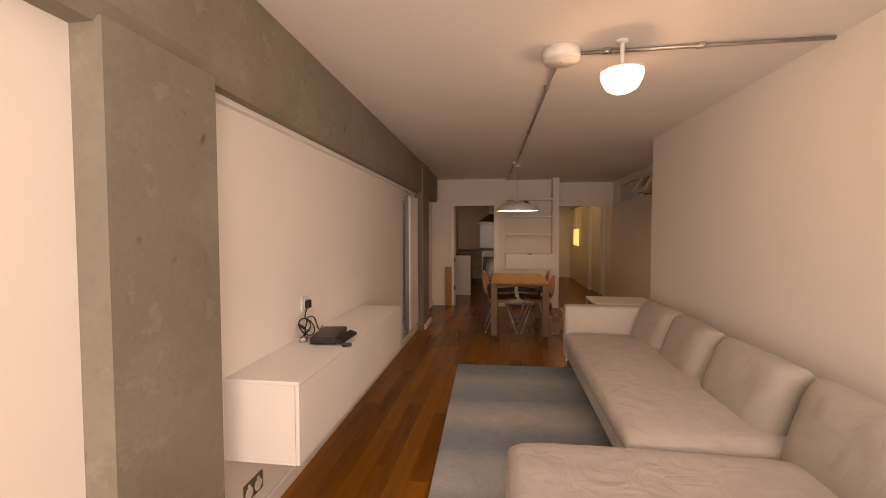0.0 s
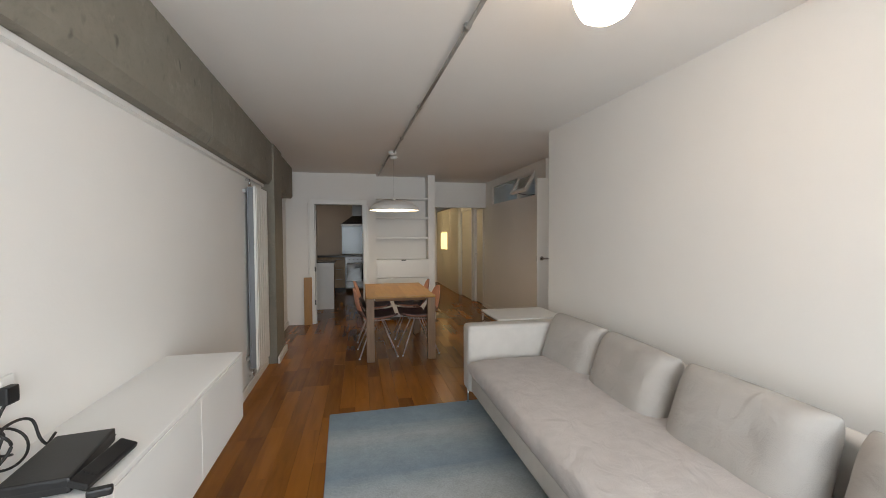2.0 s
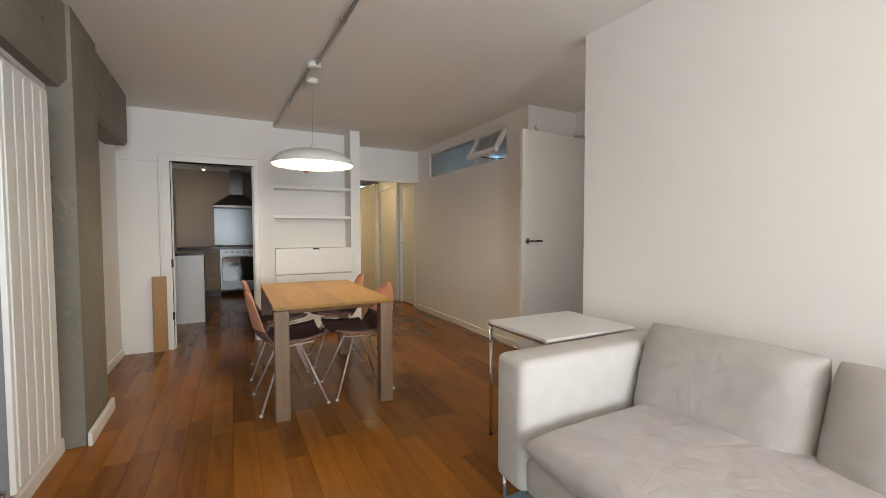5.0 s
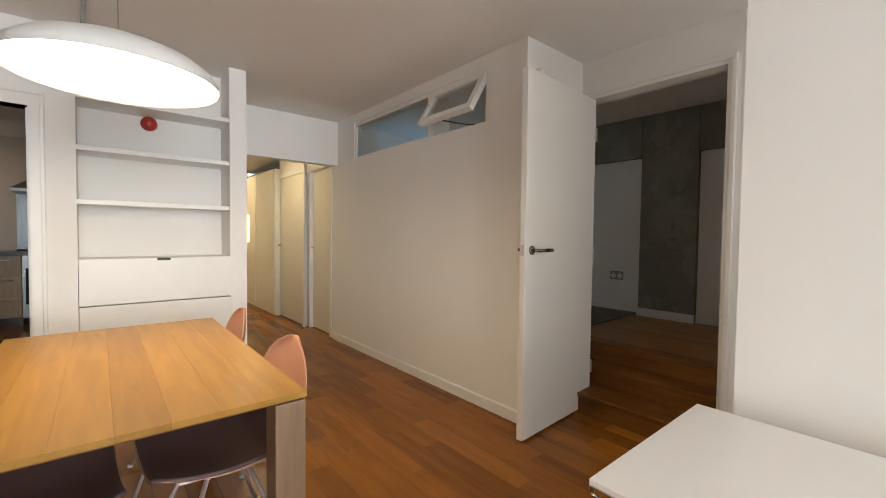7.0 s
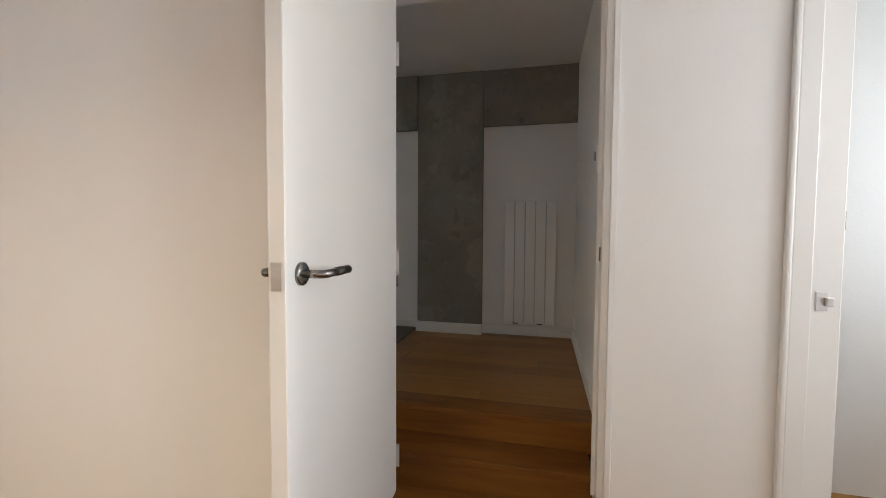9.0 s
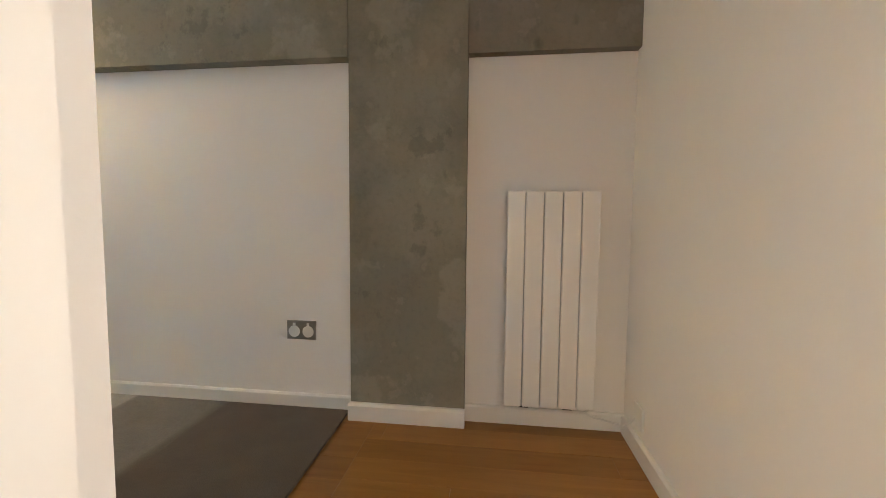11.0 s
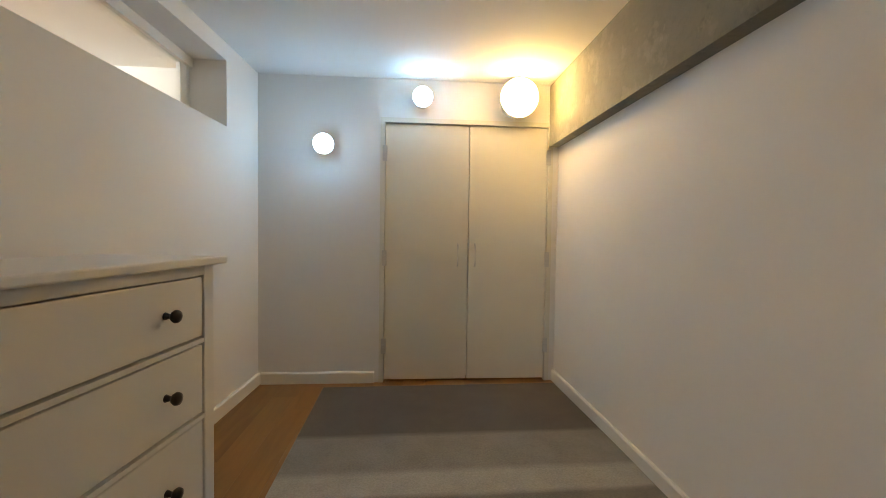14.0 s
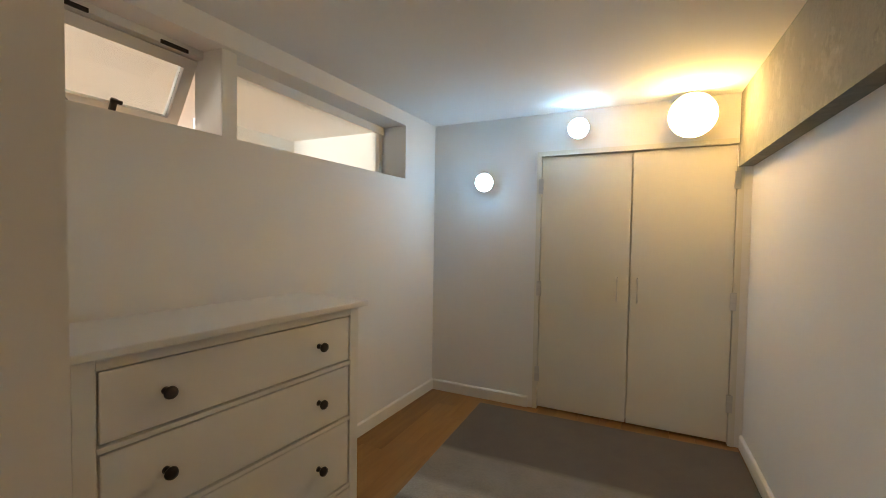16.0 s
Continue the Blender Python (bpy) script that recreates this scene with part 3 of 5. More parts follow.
structure("bedroom_subfloor", join(box(3.57, BXW, 4.765, 5.83, ZB - 0.25, ZB - 0.014), box(2.9, BXW, 5.83, 8.42, ZB - 0.25, ZB - 0.014)), WORKTOP,
          "screed under the bedroom boards", "floor")
S1, S2 = 3.14, 3.365
stairs = thing("steps", pose(0, 0, 0), "three low brown wooden steps up to the bedroom", "stairs")
tagged(stairs, kind="structure")
for x0, x1, z, y0, y1 in ((S1, S2, 0.132, 4.803, 5.643), (S2, 3.535, 0.263, 4.803, 5.643), (3.535, 3.66, ZB + 0.002, 4.768, 5.732)):
    part("tread", box(x0 - 0.012, x1 + (0.0 if x1 > 3.6 else 0.012), y0, y1, z - 0.026, z, 0.004), STEPWOOD, stairs)
    part("riser", box(x0, x0 + 0.02, y0 + 0.001, y1 - 0.001, z - 0.135, z - 0.024), STEPWOOD, stairs)
# kitchen shell
structure("wall_kitchen_back", box(-1.75, 1.2, 11.75, 11.9, -0.02, ZC), TILE, "beige painted kitchen wall", "wall")
structure("wall_kitchen_left", join(box(-1.9, -1.75, KY, 9.7, -0.02, ZC), box(-1.9, -1.75, 10.7, 11.9, -0.02, ZC), box(-1.9, -1.75, 9.7, 10.7, -0.02, 1.0),
                                    box(-1.9, -1.75, 9.7, 10.7, 2.0, ZC), box(-1.75, -1.0, KY, KY + 0.12, -0.02, ZC)), TILE, "beige painted kitchen wall with an opening made for added light", "wall")
structure("wall_kitchen_right", box(1.05, 1.2, KY + 0.32, 11.75, -0.02, ZC), TILE, "beige painted kitchen side wall", "wall")


def skirting(name, a, b, z=0.0, h=0.075, d=0.016, side=1):
    """A white skirting board from a to b; it stands d proud to the left of the way from a to b (side=1)."""
    a, b = Vector((*a, 0)), Vector((*b, 0))
    along = (b - a).normalized()
    out = Vector((-along.y, along.x, 0)) * d * side
    bm = bmesh.new()
    rows = []
    for p in (a, b):
        rows.append([bm.verts.new(p + o + Vector((0, 0, zz))) for o, zz in ((out * 0.02, z), (out, z), (out, z + h - 0.008), (out * 0.6, z + h), (out * 0.02, z + h))])
    n = len(rows[0])
    for k in range(n):
        bm.faces.new((rows[0][k], rows[0][(k + 1) % n], rows[1][(k + 1) % n], rows[1][k]))
    bm.faces.new(rows[0])
    bm.faces.new(rows[1][::-1])
    return structure(name, bm, GLOSS, "white painted skirting board", "skirting board")


skirting("baseboard", (TX0, 5.67), (TX0, 8.28))
skirting("baseboard", (lx(4.0), 5.40), (lx(1.36), 1.36), side=1)
skirting("baseboard", (bx(5.40) + 0.02, 5.95), (bx(5.40) + 0.03, 5.405), side=1, d=0.02)
skirting("baseboard", (-0.77, 7.40), (-0.765, 5.95))
skirting("baseboard", (2.27, 4.43), (2.135, 4.43), side=-1)
skirting("baseboard", (DX0, 4.25), (DX0, DY0 - 0.05))
skirting("baseboard", (BXW, 5.955), (BXW, 8.258), ZB, h=0.075)
skirting("baseboard", (4.862, 5.44), (4.862, 5.957), ZB, d=0.03, h=0.075)
skirting("baseboard", (BXW, 4.767), (BXW, 5.443), ZB, h=0.075)
skirting("baseboard", (3.60, 4.765), (BXW - 0.02, 4.765), ZB, h=0.075)
skirting("baseboard", (WX0 - 0.03, 8.26), (TX1 + 0.02, 8.26), ZB, side=1, h=0.075)
skirting("baseboard", (tin(8.258), 8.258), (tin(5.84), 5.84), ZB, side=1, h=0.075)
skirting("baseboard", (3.525, 5.83), (3.525, 5.735), ZB, side=1, h=0.075)
skirting("baseboard", (3.525, 5.735), (3.42, 5.735), ZB - 0.05, side=1, h=0.12)


# ---- doors and windows ----
def frame_set(name, parts_, label):
    ob = thing(name, pose(0, 0, 0), label, "door frame")
    tagged(ob, kind="structure")
    for nm, bm in parts_:
        part(nm, bm, GLOSS, ob)
    return ob


frame_set("door_frame_1", [("jamb", box(DX0 - 0.012, DX1 + 0.01, DY0 - 0.045, DY0, 0, DZ + 0.045)), ("jamb", box(DX0 - 0.012, DX1 + 0.01, DY1, DY1 + 0.04, 0, DZ + 0.045)),
                           ("head", box(DX0 - 0.012, DX1 + 0.01, DY0, DY1, DZ, DZ + 0.045)),
                           ("bead", box(DX0 - 0.024, DX0 - 0.0125, DY0 - 0.044, DY0 - 0.022, 0, DZ + 0.0215, 0.003)), ("bead", box(DX0 - 0.024, DX0 - 0.0125, DY0 - 0.044, DY1 + 0.038, DZ + 0.022, DZ + 0.044, 0.003)),
                           ("stop", box(DX0 + 0.045, DX0 + 0.06, DY0, DY0 + 0.012, 0.2, DZ))], "white painted frame of the bedroom door")
frame_set("door_frame_2", [("jamb", box(DX0 + 0.006, DX1 + 0.004, 4.088, 4.178, 0, 2.16, 0.003)), ("lining", box(DX0 - 0.004, DX1 + 0.004, 4.180, 4.224, 0, 2.16)),
                           ("trim", box(DX0 - 0.018, DX0 - 0.005, 4.180, 4.238, 0, 2.20, 0.004)), ("bead", box(DX0 - 0.024, DX0 - 0.002, 4.239, 4.256, 0, 2.215, 0.006)),
                           ("jamb", box(DX0 - 0.004, DX1 + 0.004, 3.42, 3.47, 0, 2.16)), ("head", box(DX0 - 0.004, DX1 + 0.004, 3.47, 4.087, 2.10, 2.16))],
          "white painted frame of a second doorway")
strike = thing("strike_plate", pose(DX0 + 0.005, 4.142, 0.965), "small steel strike plate on a door jamb", "strike plate")
part("plate", box(-0.003, 0.0, -0.016, 0.016, -0.03, 0.03, 0.001), STEEL, strike)
part("latch", box(-0.016, -0.0032, -0.026, -0.004, -0.014, 0.014, 0.003), STEEL, strike)
strike2 = thing("strike_plate", pose(3.335, DY0 + 0.003, 1.10), "small dark strike plate on a door jamb", "strike plate")
part("plate", box(-0.012, 0.012, -0.003, 0.0, -0.025, 0.025, 0.001), KNOB, strike2)


def lever(parent, x, z, side, y):
    """A steel lever handle on a round rose. side: the way that it stands out along y."""
    rose = part("rose", moved(lathe([(0, 0), (0.026, 0), (0.026, 0.006), (0.022, 0.009), (0, 0.009)], 24), Matrix.Translation((x, y, z)) @ Matrix.Rotation(radians(90 * -side), 4, "X")),
                LEVERSTEEL, parent, "steel rose", True)
    part("lever", tube([(x, y + side * 0.009, z), (x, y + side * 0.045, z), (x + 0.012, y + side * 0.055, z), (x + 0.125, y + side * 0.055, z)], 0.0095, 12), LEVERSTEEL, rose, "", True)
    part("grip", tube([(x + 0.055, y + side * 0.055, z), (x + 0.127, y + side * 0.055, z)], 0.0105, 12), KNOB, rose, "dark lever grip", True)


leaf = thing("door_1", pose(2.508, 5.510, 0.012, 0, 0, 3.6), "open flush white door with a steel lever handle", "door")
tagged(leaf, kind="structure")
part("leaf", box(0, 0.79, 0, 0.04, 0, 2.08, 0.002, 1), DOORPAINT, leaf)
lever(leaf, 0.06, 1.075, -1, 0)
lever(leaf, 0.06, 1.075, 1, 0.04)
part("latch_plate", box(-0.003, 0, 0.008, 0.032, 1.045, 1.105, 0.001), STEEL, leaf, "steel latch plate")
for z in (0.22, 1.0, 1.8):
    part("hinge", box(0.786, 0.794, -0.012, 0.0, z, z + 0.09), STEEL, leaf)
sensor = thing("door_closer_knob", pose(2.80, 5.67, 2.17), "small white round fitting on the wall above a door", "fitting")
part("body", moved(lathe([(0, 0), (0.03, 0), (0.03, 0.02), (0.02, 0.032), (0, 0.034)], 20), Matrix.Rotation(radians(90), 4, "X")), WHITEPLASTIC, sensor, "", True)

# kitchen door frame
kitchen_frame = frame_set("door_frame_3", [("jamb", box(KX0 - 0.09, KX0, KY - 0.014, KY + 0.13, 0, KZ + 0.09)), ("jamb", box(KX1, KX1 + 0.07, KY - 0.014, KY + 0.13, 0, KZ + 0.09)),
                           ("head", box(KX0, KX1, KY - 0.014, KY + 0.13, KZ, KZ + 0.09)),
                           ("bead", box(KX0 - 0.088, KX0 - 0.066, KY - 0.026, KY - 0.0145, 0, KZ + 0.066, 0.003)), ("bead", box(KX1 + 0.05, KX1 + 0.068, KY - 0.026, KY - 0.0145, 0, KZ + 0.066, 0.003)),
                           ("bead", box(KX0 - 0.088, KX1 + 0.068, KY - 0.026, KY - 0.0145, KZ + 0.0665, KZ + 0.088, 0.003)),
                           ("stop", box(KX0, KX0 + 0.014, KY + 0.05, KY + 0.075, 0, KZ - 0.001)), ("stop", box(KX1 - 0.014, KX1, KY + 0.05, KY + 0.075, 0, KZ - 0.001))],
          "white painted frame of the kitchen doorway")
for z in (0.34, 0.865):
    part("hinge", box(KX0 - 0.006, KX0 + 0.012, KY - 0.020, KY - 0.0145, z - 0.04, z + 0.04, 0.002), KNOB, kitchen_frame, "small dark hinge")
gate = thing("wooden_panel", pose(-0.50, 7.37, 0.0, 0, 0, 12), "low brown varnished plywood panel beside the kitchen door", "panel")
part("board", box(-0.02, 0.10, -0.018, 0.0, 0.0, 0.74, 0.003), OAKBOARD, gate)

# high strip window: a fixed pane and a top-hung sash that stands open
tw = thing("window_2", pose(0, 0, 0), "high strip window with white frames and an open sash", "window")
tagged(tw, kind="structure")
MUL = 6.62
FX0, FX1 = 2.703, 2.757
part("window_frame", join(box(FX0, FX1, MUL + 0.035, TY1, TZ0, TZ0 + 0.012), box(FX0, FX1, TY0, TY1, TZ1 - 0.03, TZ1), box(FX0, FX1, TY0, TY0 + 0.025, TZ0, TZ1 - 0.03),
                          box(FX0, FX1, TY1 - 0.03, TY1, TZ0 + 0.012, TZ1 - 0.03), box(FX1 + 0.001, FX1 + 0.02, MUL + 0.035, TY1, TZ1 - 0.05, TZ1 - 0.001)), GLOSS, tw)
part("mullion", box(2.70, 2.868, MUL - 0.035, MUL + 0.035, TZ0, TZ1, 0.003, 1), GLOSS, tw)
part("pane", box(2.724, 2.730, MUL + 0.035, TY1 - 0.03, TZ0 + 0.012, TZ1 - 0.03), PANE, tw)
sash_m = pose(2.715, TY0 + 0.02, TZ1 - 0.03, 0, 30, 0)
SL, SH = MUL - TY0 - 0.06, 0.30
sash = part("sash", moved(join(box(-0.02, 0.02, 0, SL, -0.04, 0), box(-0.02, 0.02, 0, SL, -SH, -SH + 0.045), box(-0.02, 0.02, 0, 0.045, -SH + 0.045, -0.04),
                               box(-0.02, 0.02, SL - 0.045, SL, -SH + 0.045, -0.04)), sash_m), GLOSS, tw, "open white sash")
part("pane", moved(box(-0.003, 0.003, 0.045, SL - 0.045, -SH + 0.045, -0.04), sash_m), PANE, sash)
part("stay", tube([(2.80, TY0 + 0.12, TZ0 + 0.02), (2.68, TY0 + 0.2, TZ0 + 0.015), (2.59, TY0 + 0.33, TZ0 + 0.05)], 0.005, 8), KNOB, sash)
part("catch", moved(join(box(0.021, 0.034, SL * 0.55, SL * 0.55 + 0.02, -SH + 0.005, -SH + 0.07, 0.003), box(0.034, 0.045, SL * 0.55 - 0.008, SL * 0.55 + 0.03, -SH + 0.055, -SH + 0.07, 0.003)), sash_m), KNOB, sash, "dark sash catch")
for y in (TY0 + 0.1, MUL - 0.2):
    part("hinge", box(FX1 + 0.001, FX1 + 0.007, y, y + 0.1, TZ1 - 0.034, TZ1 - 0.02), KNOB, sash)

# built-in wardrobe doors
wardrobe = thing("wardrobe", pose(0, 0, 0), "built-in wardrobe with two cream painted doors", "wardrobe")
part("frame", join(box(WX0, WX0 + 0.03, 8.255, 8.36, ZB, WZ), box(WX1 - 0.03, WX1, 8.255, 8.36, ZB, WZ), box(WX0 + 0.03, WX1 - 0.03, 8.255, 8.36, WZ - 0.03, WZ)), CREAM, wardrobe)
part("plinth", box(WX0 + 0.03, WX1 - 0.03, 8.30, 8.36, ZB, ZB + 0.012), BEDBOARD, wardrobe)
part("back_panel", box(WX0 + 0.03, WX1 - 0.03, 8.345, 8.36, ZB + 0.012, WZ - 0.03), CREAM, wardrobe)
wm = 4.318
for x0, x1, hx, hinge in ((WX0 + 0.033, wm - 0.003, wm - 0.07, WX0 + 0.03), (wm + 0.003, WX1 - 0.033, wm + 0.045, WX1 - 0.03)):
    door = part("door", box(x0, x1, 8.272, 8.297, ZB + 0.014, WZ - 0.034, 0.0015, 1), CREAM, wardrobe)
    part("handle", tube([(hx, 8.271, 1.16), (hx, 8.246, 1.165), (hx, 8.243, 1.18), (hx, 8.243, 1.29), (hx, 8.246, 1.305), (hx, 8.271, 1.31)], 0.005, 10), STEEL, door, "slim steel bow handle", True)
    for z in (0.58, 1.16, 1.84):
        part("hinge", box(hinge - 0.015, hinge + 0.015, 8.246, 8.2545, z, z + 0.10, 0.002), STEEL, door, "dull steel hinge")

# hall doors and cupboard front
structure("wall_hall_right", join(box(2.70, 2.95, 8.36, 8.42, -0.02, 2.20), box(2.70, 2.95, 9.0, 9.10, -0.02, 2.20), box(2.70, 2.95, 8.42, 9.0, 1.93, 2.20),
                                  box(2.66, 2.95, 9.10, 10.0, 1.93, 2.20)), PLASTER, "white hall wall with doors", "wall")
for nm, x, y0, y1, hy in (("door_2", 2.735, 8.425, 8.995, 8.93), ("door_3", 2.665, 9.105, 9.985, 9.92)):
    d = thing(nm, pose(0, 0, 0), "closed flush cream hall door", "door")
    tagged(d, kind="structure")
    part("leaf", box(x, x + 0.04, y0, y1, 0.01, 1.925, 0.002, 1), CREAM, d)
    part("handle", tube([(x, hy, 1.0), (x - 0.05, hy, 1.0), (x - 0.055, hy - 0.02, 1.0), (x - 0.055, hy - 0.11, 1.0)], 0.009, 10), STEEL, d, "steel lever handle", True)
    for z in (0.25, 1.0, 1.7):
        part("hinge", box(x - 0.006, x, y0 - 0.004, y0 + 0.01, z, z + 0.1), STEEL, d)
for nm, x, y0, y1 in (("door_frame_4", 2.70, 8.425, 8.995), ("door_frame_5", 2.66, 9.105, 9.985)):
    frame_set(nm, [("jamb", box(x - 0.014, x - 0.001, y0 - 0.05, y0 + 0.004, 0, 1.985, 0.003, 1)), ("jamb", box(x - 0.014, x - 0.001, y1 - 0.004, y1 + 0.012, 0, 1.985, 0.003, 1)),
                   ("head", box(x - 0.014, x - 0.001, y0 + 0.0045, y1 - 0.0045, 1.925, 1.985, 0.003, 1))], "white painted frame of a hall door")
cup = thing("hall_cupboard", pose(0, 0, 0), "white built-in hall cupboard front", "cupboard")
part("body", box(2.60, 2.95, 10.0, 12.75, 0, 2.07), CREAM, cup)
# Dark strip painted in for the shadow gap above the cupboard.
part("top_edge", box(2.585, 2.95, 10.0, 12.75, 2.072, 2.085), KNOB, cup)
for y0, y1 in ((10.02, 10.9), (10.92, 11.8), (11.82, 12.7)):
    part("door", box(2.585, 2.598, y0, y1, 0.05, 2.065, 0.002, 1), CREAM, cup)
# Emission stands in for a warm-lit rectangle; no lamp is known here.
lit = thing("lit_panel", pose(2.585, 11.25, 1.24), "small warm-lit rectangle at the hall's end, drawn glowing", "wall light")
part("panel", box(-0.018, 0.0, 0.0, 0.75, -0.22, 0.22, 0.004), GLOW_PANEL, lit)
for y in (9.3, 11.3):
    hl = thing("hall_downlight", pose(2.1, y, 2.20), "round recessed warm downlight", "downlight", "hall downlights")
    part("ring", lathe([(0.04, 0), (0.055, 0), (0.055, -0.006), (0.04, -0.004)], 24), WHITEPLASTIC, hl)
    part("lens", lathe([(0, -0.004), (0.04, -0.004), (0.04, -0.001), (0, -0.001)], 24), GLOW_HALL, hl)


# ---- living room ----
def rounded(ob, width, segments=3):
    mod = ob.modifiers.new("bevel", "BEVEL")
    mod.width, mod.segments, mod.limit_method = width, segments, "ANGLE"
    for p in ob.data.polygons:
        p.use_smooth = True
    return ob


def floating_cabinet():
    c = thing("floating_cabinet", pose(-0.262, 1.29, 0.42, 0, 0, 0.5), "long low white lacquered wall-hung cabinet", "cabinet")
    L, D, H = 1.76, 0.36, 0.351
    part("top", box(-D, 0.0, 0, L, H - 0.016, H, 0.002, 1), LACQUER, c)
    part("bottom", box(-D, -0.018, 0, L, 0, 0.016, 0.002, 1), LACQUER, c)
    part("side_panel", box(-D, -0.018, 0, 0.016, 0.016, H - 0.016), LACQUER, c)
    part("side_panel", box(-D, -0.018, L - 0.016, L, 0.016, H - 0.016), LACQUER, c)
    part("back_panel", box(-D, -D + 0.01, 0.016, L - 0.016, 0.016, H - 0.016), LACQUER, c)
    for k in range(3):
        part("door", box(-0.0165, 0.0, k * L / 3 + 0.0015, (k + 1) * L / 3 - 0.0015, 0.001, H - 0.018, 0.0015, 1), LACQUER, c)


floating_cabinet()

router = thing("media_box", pose(-0.425, 1.96, 0.771, 0, 0, 9), "black plastic media box lying on the white cabinet", "media box")
part("body", box(-0.07, 0.07, -0.135, 0.135, 0.004, 0.042, 0.006), BLACK, router)
part("lid_line", box(-0.0705, 0.0705, -0.1355, 0.1355, 0.019, 0.021), RUBBER, router)
for x, y in ((-0.05, -0.1), (0.05, -0.1), (-0.05, 0.1), (0.05, 0.1)):
    part("foot", box(x - 0.01, x + 0.01, y - 0.01, y + 0.01, 0, 0.004), RUBBER, router)
remote = thing("remote_control", pose(-0.318, 1.935, 0.785, 2, 20, -3), "slim black remote control leaning on a media box", "remote control")
part("body", box(-0.024, 0.024, -0.1, 0.1, 0, 0.018, 0.007, 3), BLACK, remote)
part("button_field", box(-0.016, 0.016, -0.06, 0.05, 0.018, 0.0195), RUBBER, remote)
clip = thing("cable_plug", pose(-0.265, 1.82, 0.771, 0, 0, 15), "small black cable plug on the cabinet", "plug")
part("body", box(-0.025, 0.025, -0.01, 0.01, 0, 0.02, 0.005), BLACK, clip)
cable = thing("cable", pose(0, 0, 0), "loose looping black cables behind a media box", "cable")
part("cord", tube([(-0.585, 2.02, 0.94), (-0.59, 2.01, 0.92), (-0.592, 1.995, 0.89), (-0.58, 2.0, 0.86), (-0.585, 1.985, 0.82), (-0.57, 1.95, 0.78), (-0.535, 1.90, 0.776)], 0.004, 8), RUBBER, cable, "", True)
loop = [(-0.565 + 0.02 * math.sin(a * 1.3), 1.905 + 0.24 * (a / 6.0) + 0.03 * math.sin(2 * a), 0.782 + 0.10 * abs(math.sin(a * 0.56))) for a in [k * 6.0 / 40 for k in range(41)]]
part("cord", tube(loop, 0.004, 8), RUBBER, cable, "", True)
loop = [(-0.575 + 0.03 * math.cos(a), 1.985 + 0.075 * math.sin(a), 0.785 + 0.045 * (1 - math.cos(a))) for a in [k * 6.3 / 30 for k in range(31)]]
part("cord", tube(loop, 0.0035, 8), RUBBER, cable, "", True)
loop = [(-0.59 + 0.015 * math.cos(a), 1.94 + 0.03 * a / 4 + 0.045 * math.sin(a), 0.79 + 0.03 * (1 - math.cos(a * 0.8))) for a in [k * 7.0 / 30 for k in range(31)]]
part("cord", tube(loop, 0.0035, 8), RUBBER, cable, "", True)
powerbrick = thing("power_adapter", pose(-0.545, 1.885, 0.771, 0, 0, 15), "small grey power adapter on the cabinet", "power adapter")
part("body", box(-0.018, 0.018, -0.03, 0.03, 0, 0.025, 0.006), PLATE, powerbrick)


def socket(m, label, w=0.146, h=0.086, plate=PLATE, gangs=2, name="wall_socket"):
    """A faceplate in the xz plane that looks along -y."""
    s = thing(name, m, label, "socket")
    part("plate", box(-w / 2, w / 2, -0.007, 0, -h / 2, h / 2, 0.002), plate, s)
    for k in range(gangs):
        x = (k - (gangs - 1) / 2) * w * 0.48
        part("insert", moved(lathe([(0, 0), (0.027, 0), (0.027, 0.0025), (0, 0.0025)], 20), Matrix.Translation((x, -0.0072, -0.006)) @ Matrix.Rotation(radians(90), 4, "X")), WHITEPLASTIC, s)
        part("rocker", box(x - 0.006, x + 0.006, -0.011, -0.007, 0.022, 0.034, 0.001), WHITEPLASTIC, s)
    return s


plug = socket(pose(lx(2.03) + 0.001, 2.03, 0.96, 0, 0, 90), "white wall socket with a dark plug in it", 0.086, 0.086, WHITEPLASTIC, 1)
part("plug", box(-0.02, 0.022, -0.035, -0.0115, -0.028, 0.02, 0.006), BLACK, plug, "black plug")
socket(pose(lx(1.45) + 0.001, 1.47, 0.19, 0, 0, 90), "dark metal double socket low on the wall", 0.146, 0.086, PLATE, 2)
socket(pose(lx(4.4) + 0.001, 4.42, 0.30, 0, 0, 90), "white single switched socket low on the wall", 0.086, 0.10, WHITEPLASTIC, 1)


def tall_radiator():
    r = thing("tall_radiator", pose(lx(4.85) + 0.0, 4.66, 0.17), "tall narrow white vertical panel radiator", "radiator")
    part("front_panel", box(0.085, 0.105, 0, 0.46, 0, 1.66, 0.004, 2), GLOSS, r)
    for k in range(5):
        part("rib", box(0.1052, 0.111, 0.02 + k * 0.087, 0.092 + k * 0.087, 0.02, 1.64, 0.002, 1), GLOSS, r)
    # Inner parts take the darkened grey, so the gap looks shaded.
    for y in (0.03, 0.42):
        part("water_channel", box(0.040, 0.084, y, y + 0.03, 0.01, 1.65, 0.006), GAPSHADE, r)
    part("back_panel", box(0.028, 0.0395, 0.03, 0.45, 0.01, 1.65), GAPSHADE, r)
    for z in (0.1, 1.6):
        part("bracket", box(0.0, 0.028, -0.02, 0.06, z, z + 0.03), STEEL, r)
    for z, s in ((0.0, -1), (1.66, 1)):
        part("valve", tube([(0.05, 0.03, z), (0.05, 0.03, z + s * 0.05), (0.02, 0.03, z + s * 0.06)], 0.012, 10), CHROME, r, "chrome valve", True)


tall_radiator()


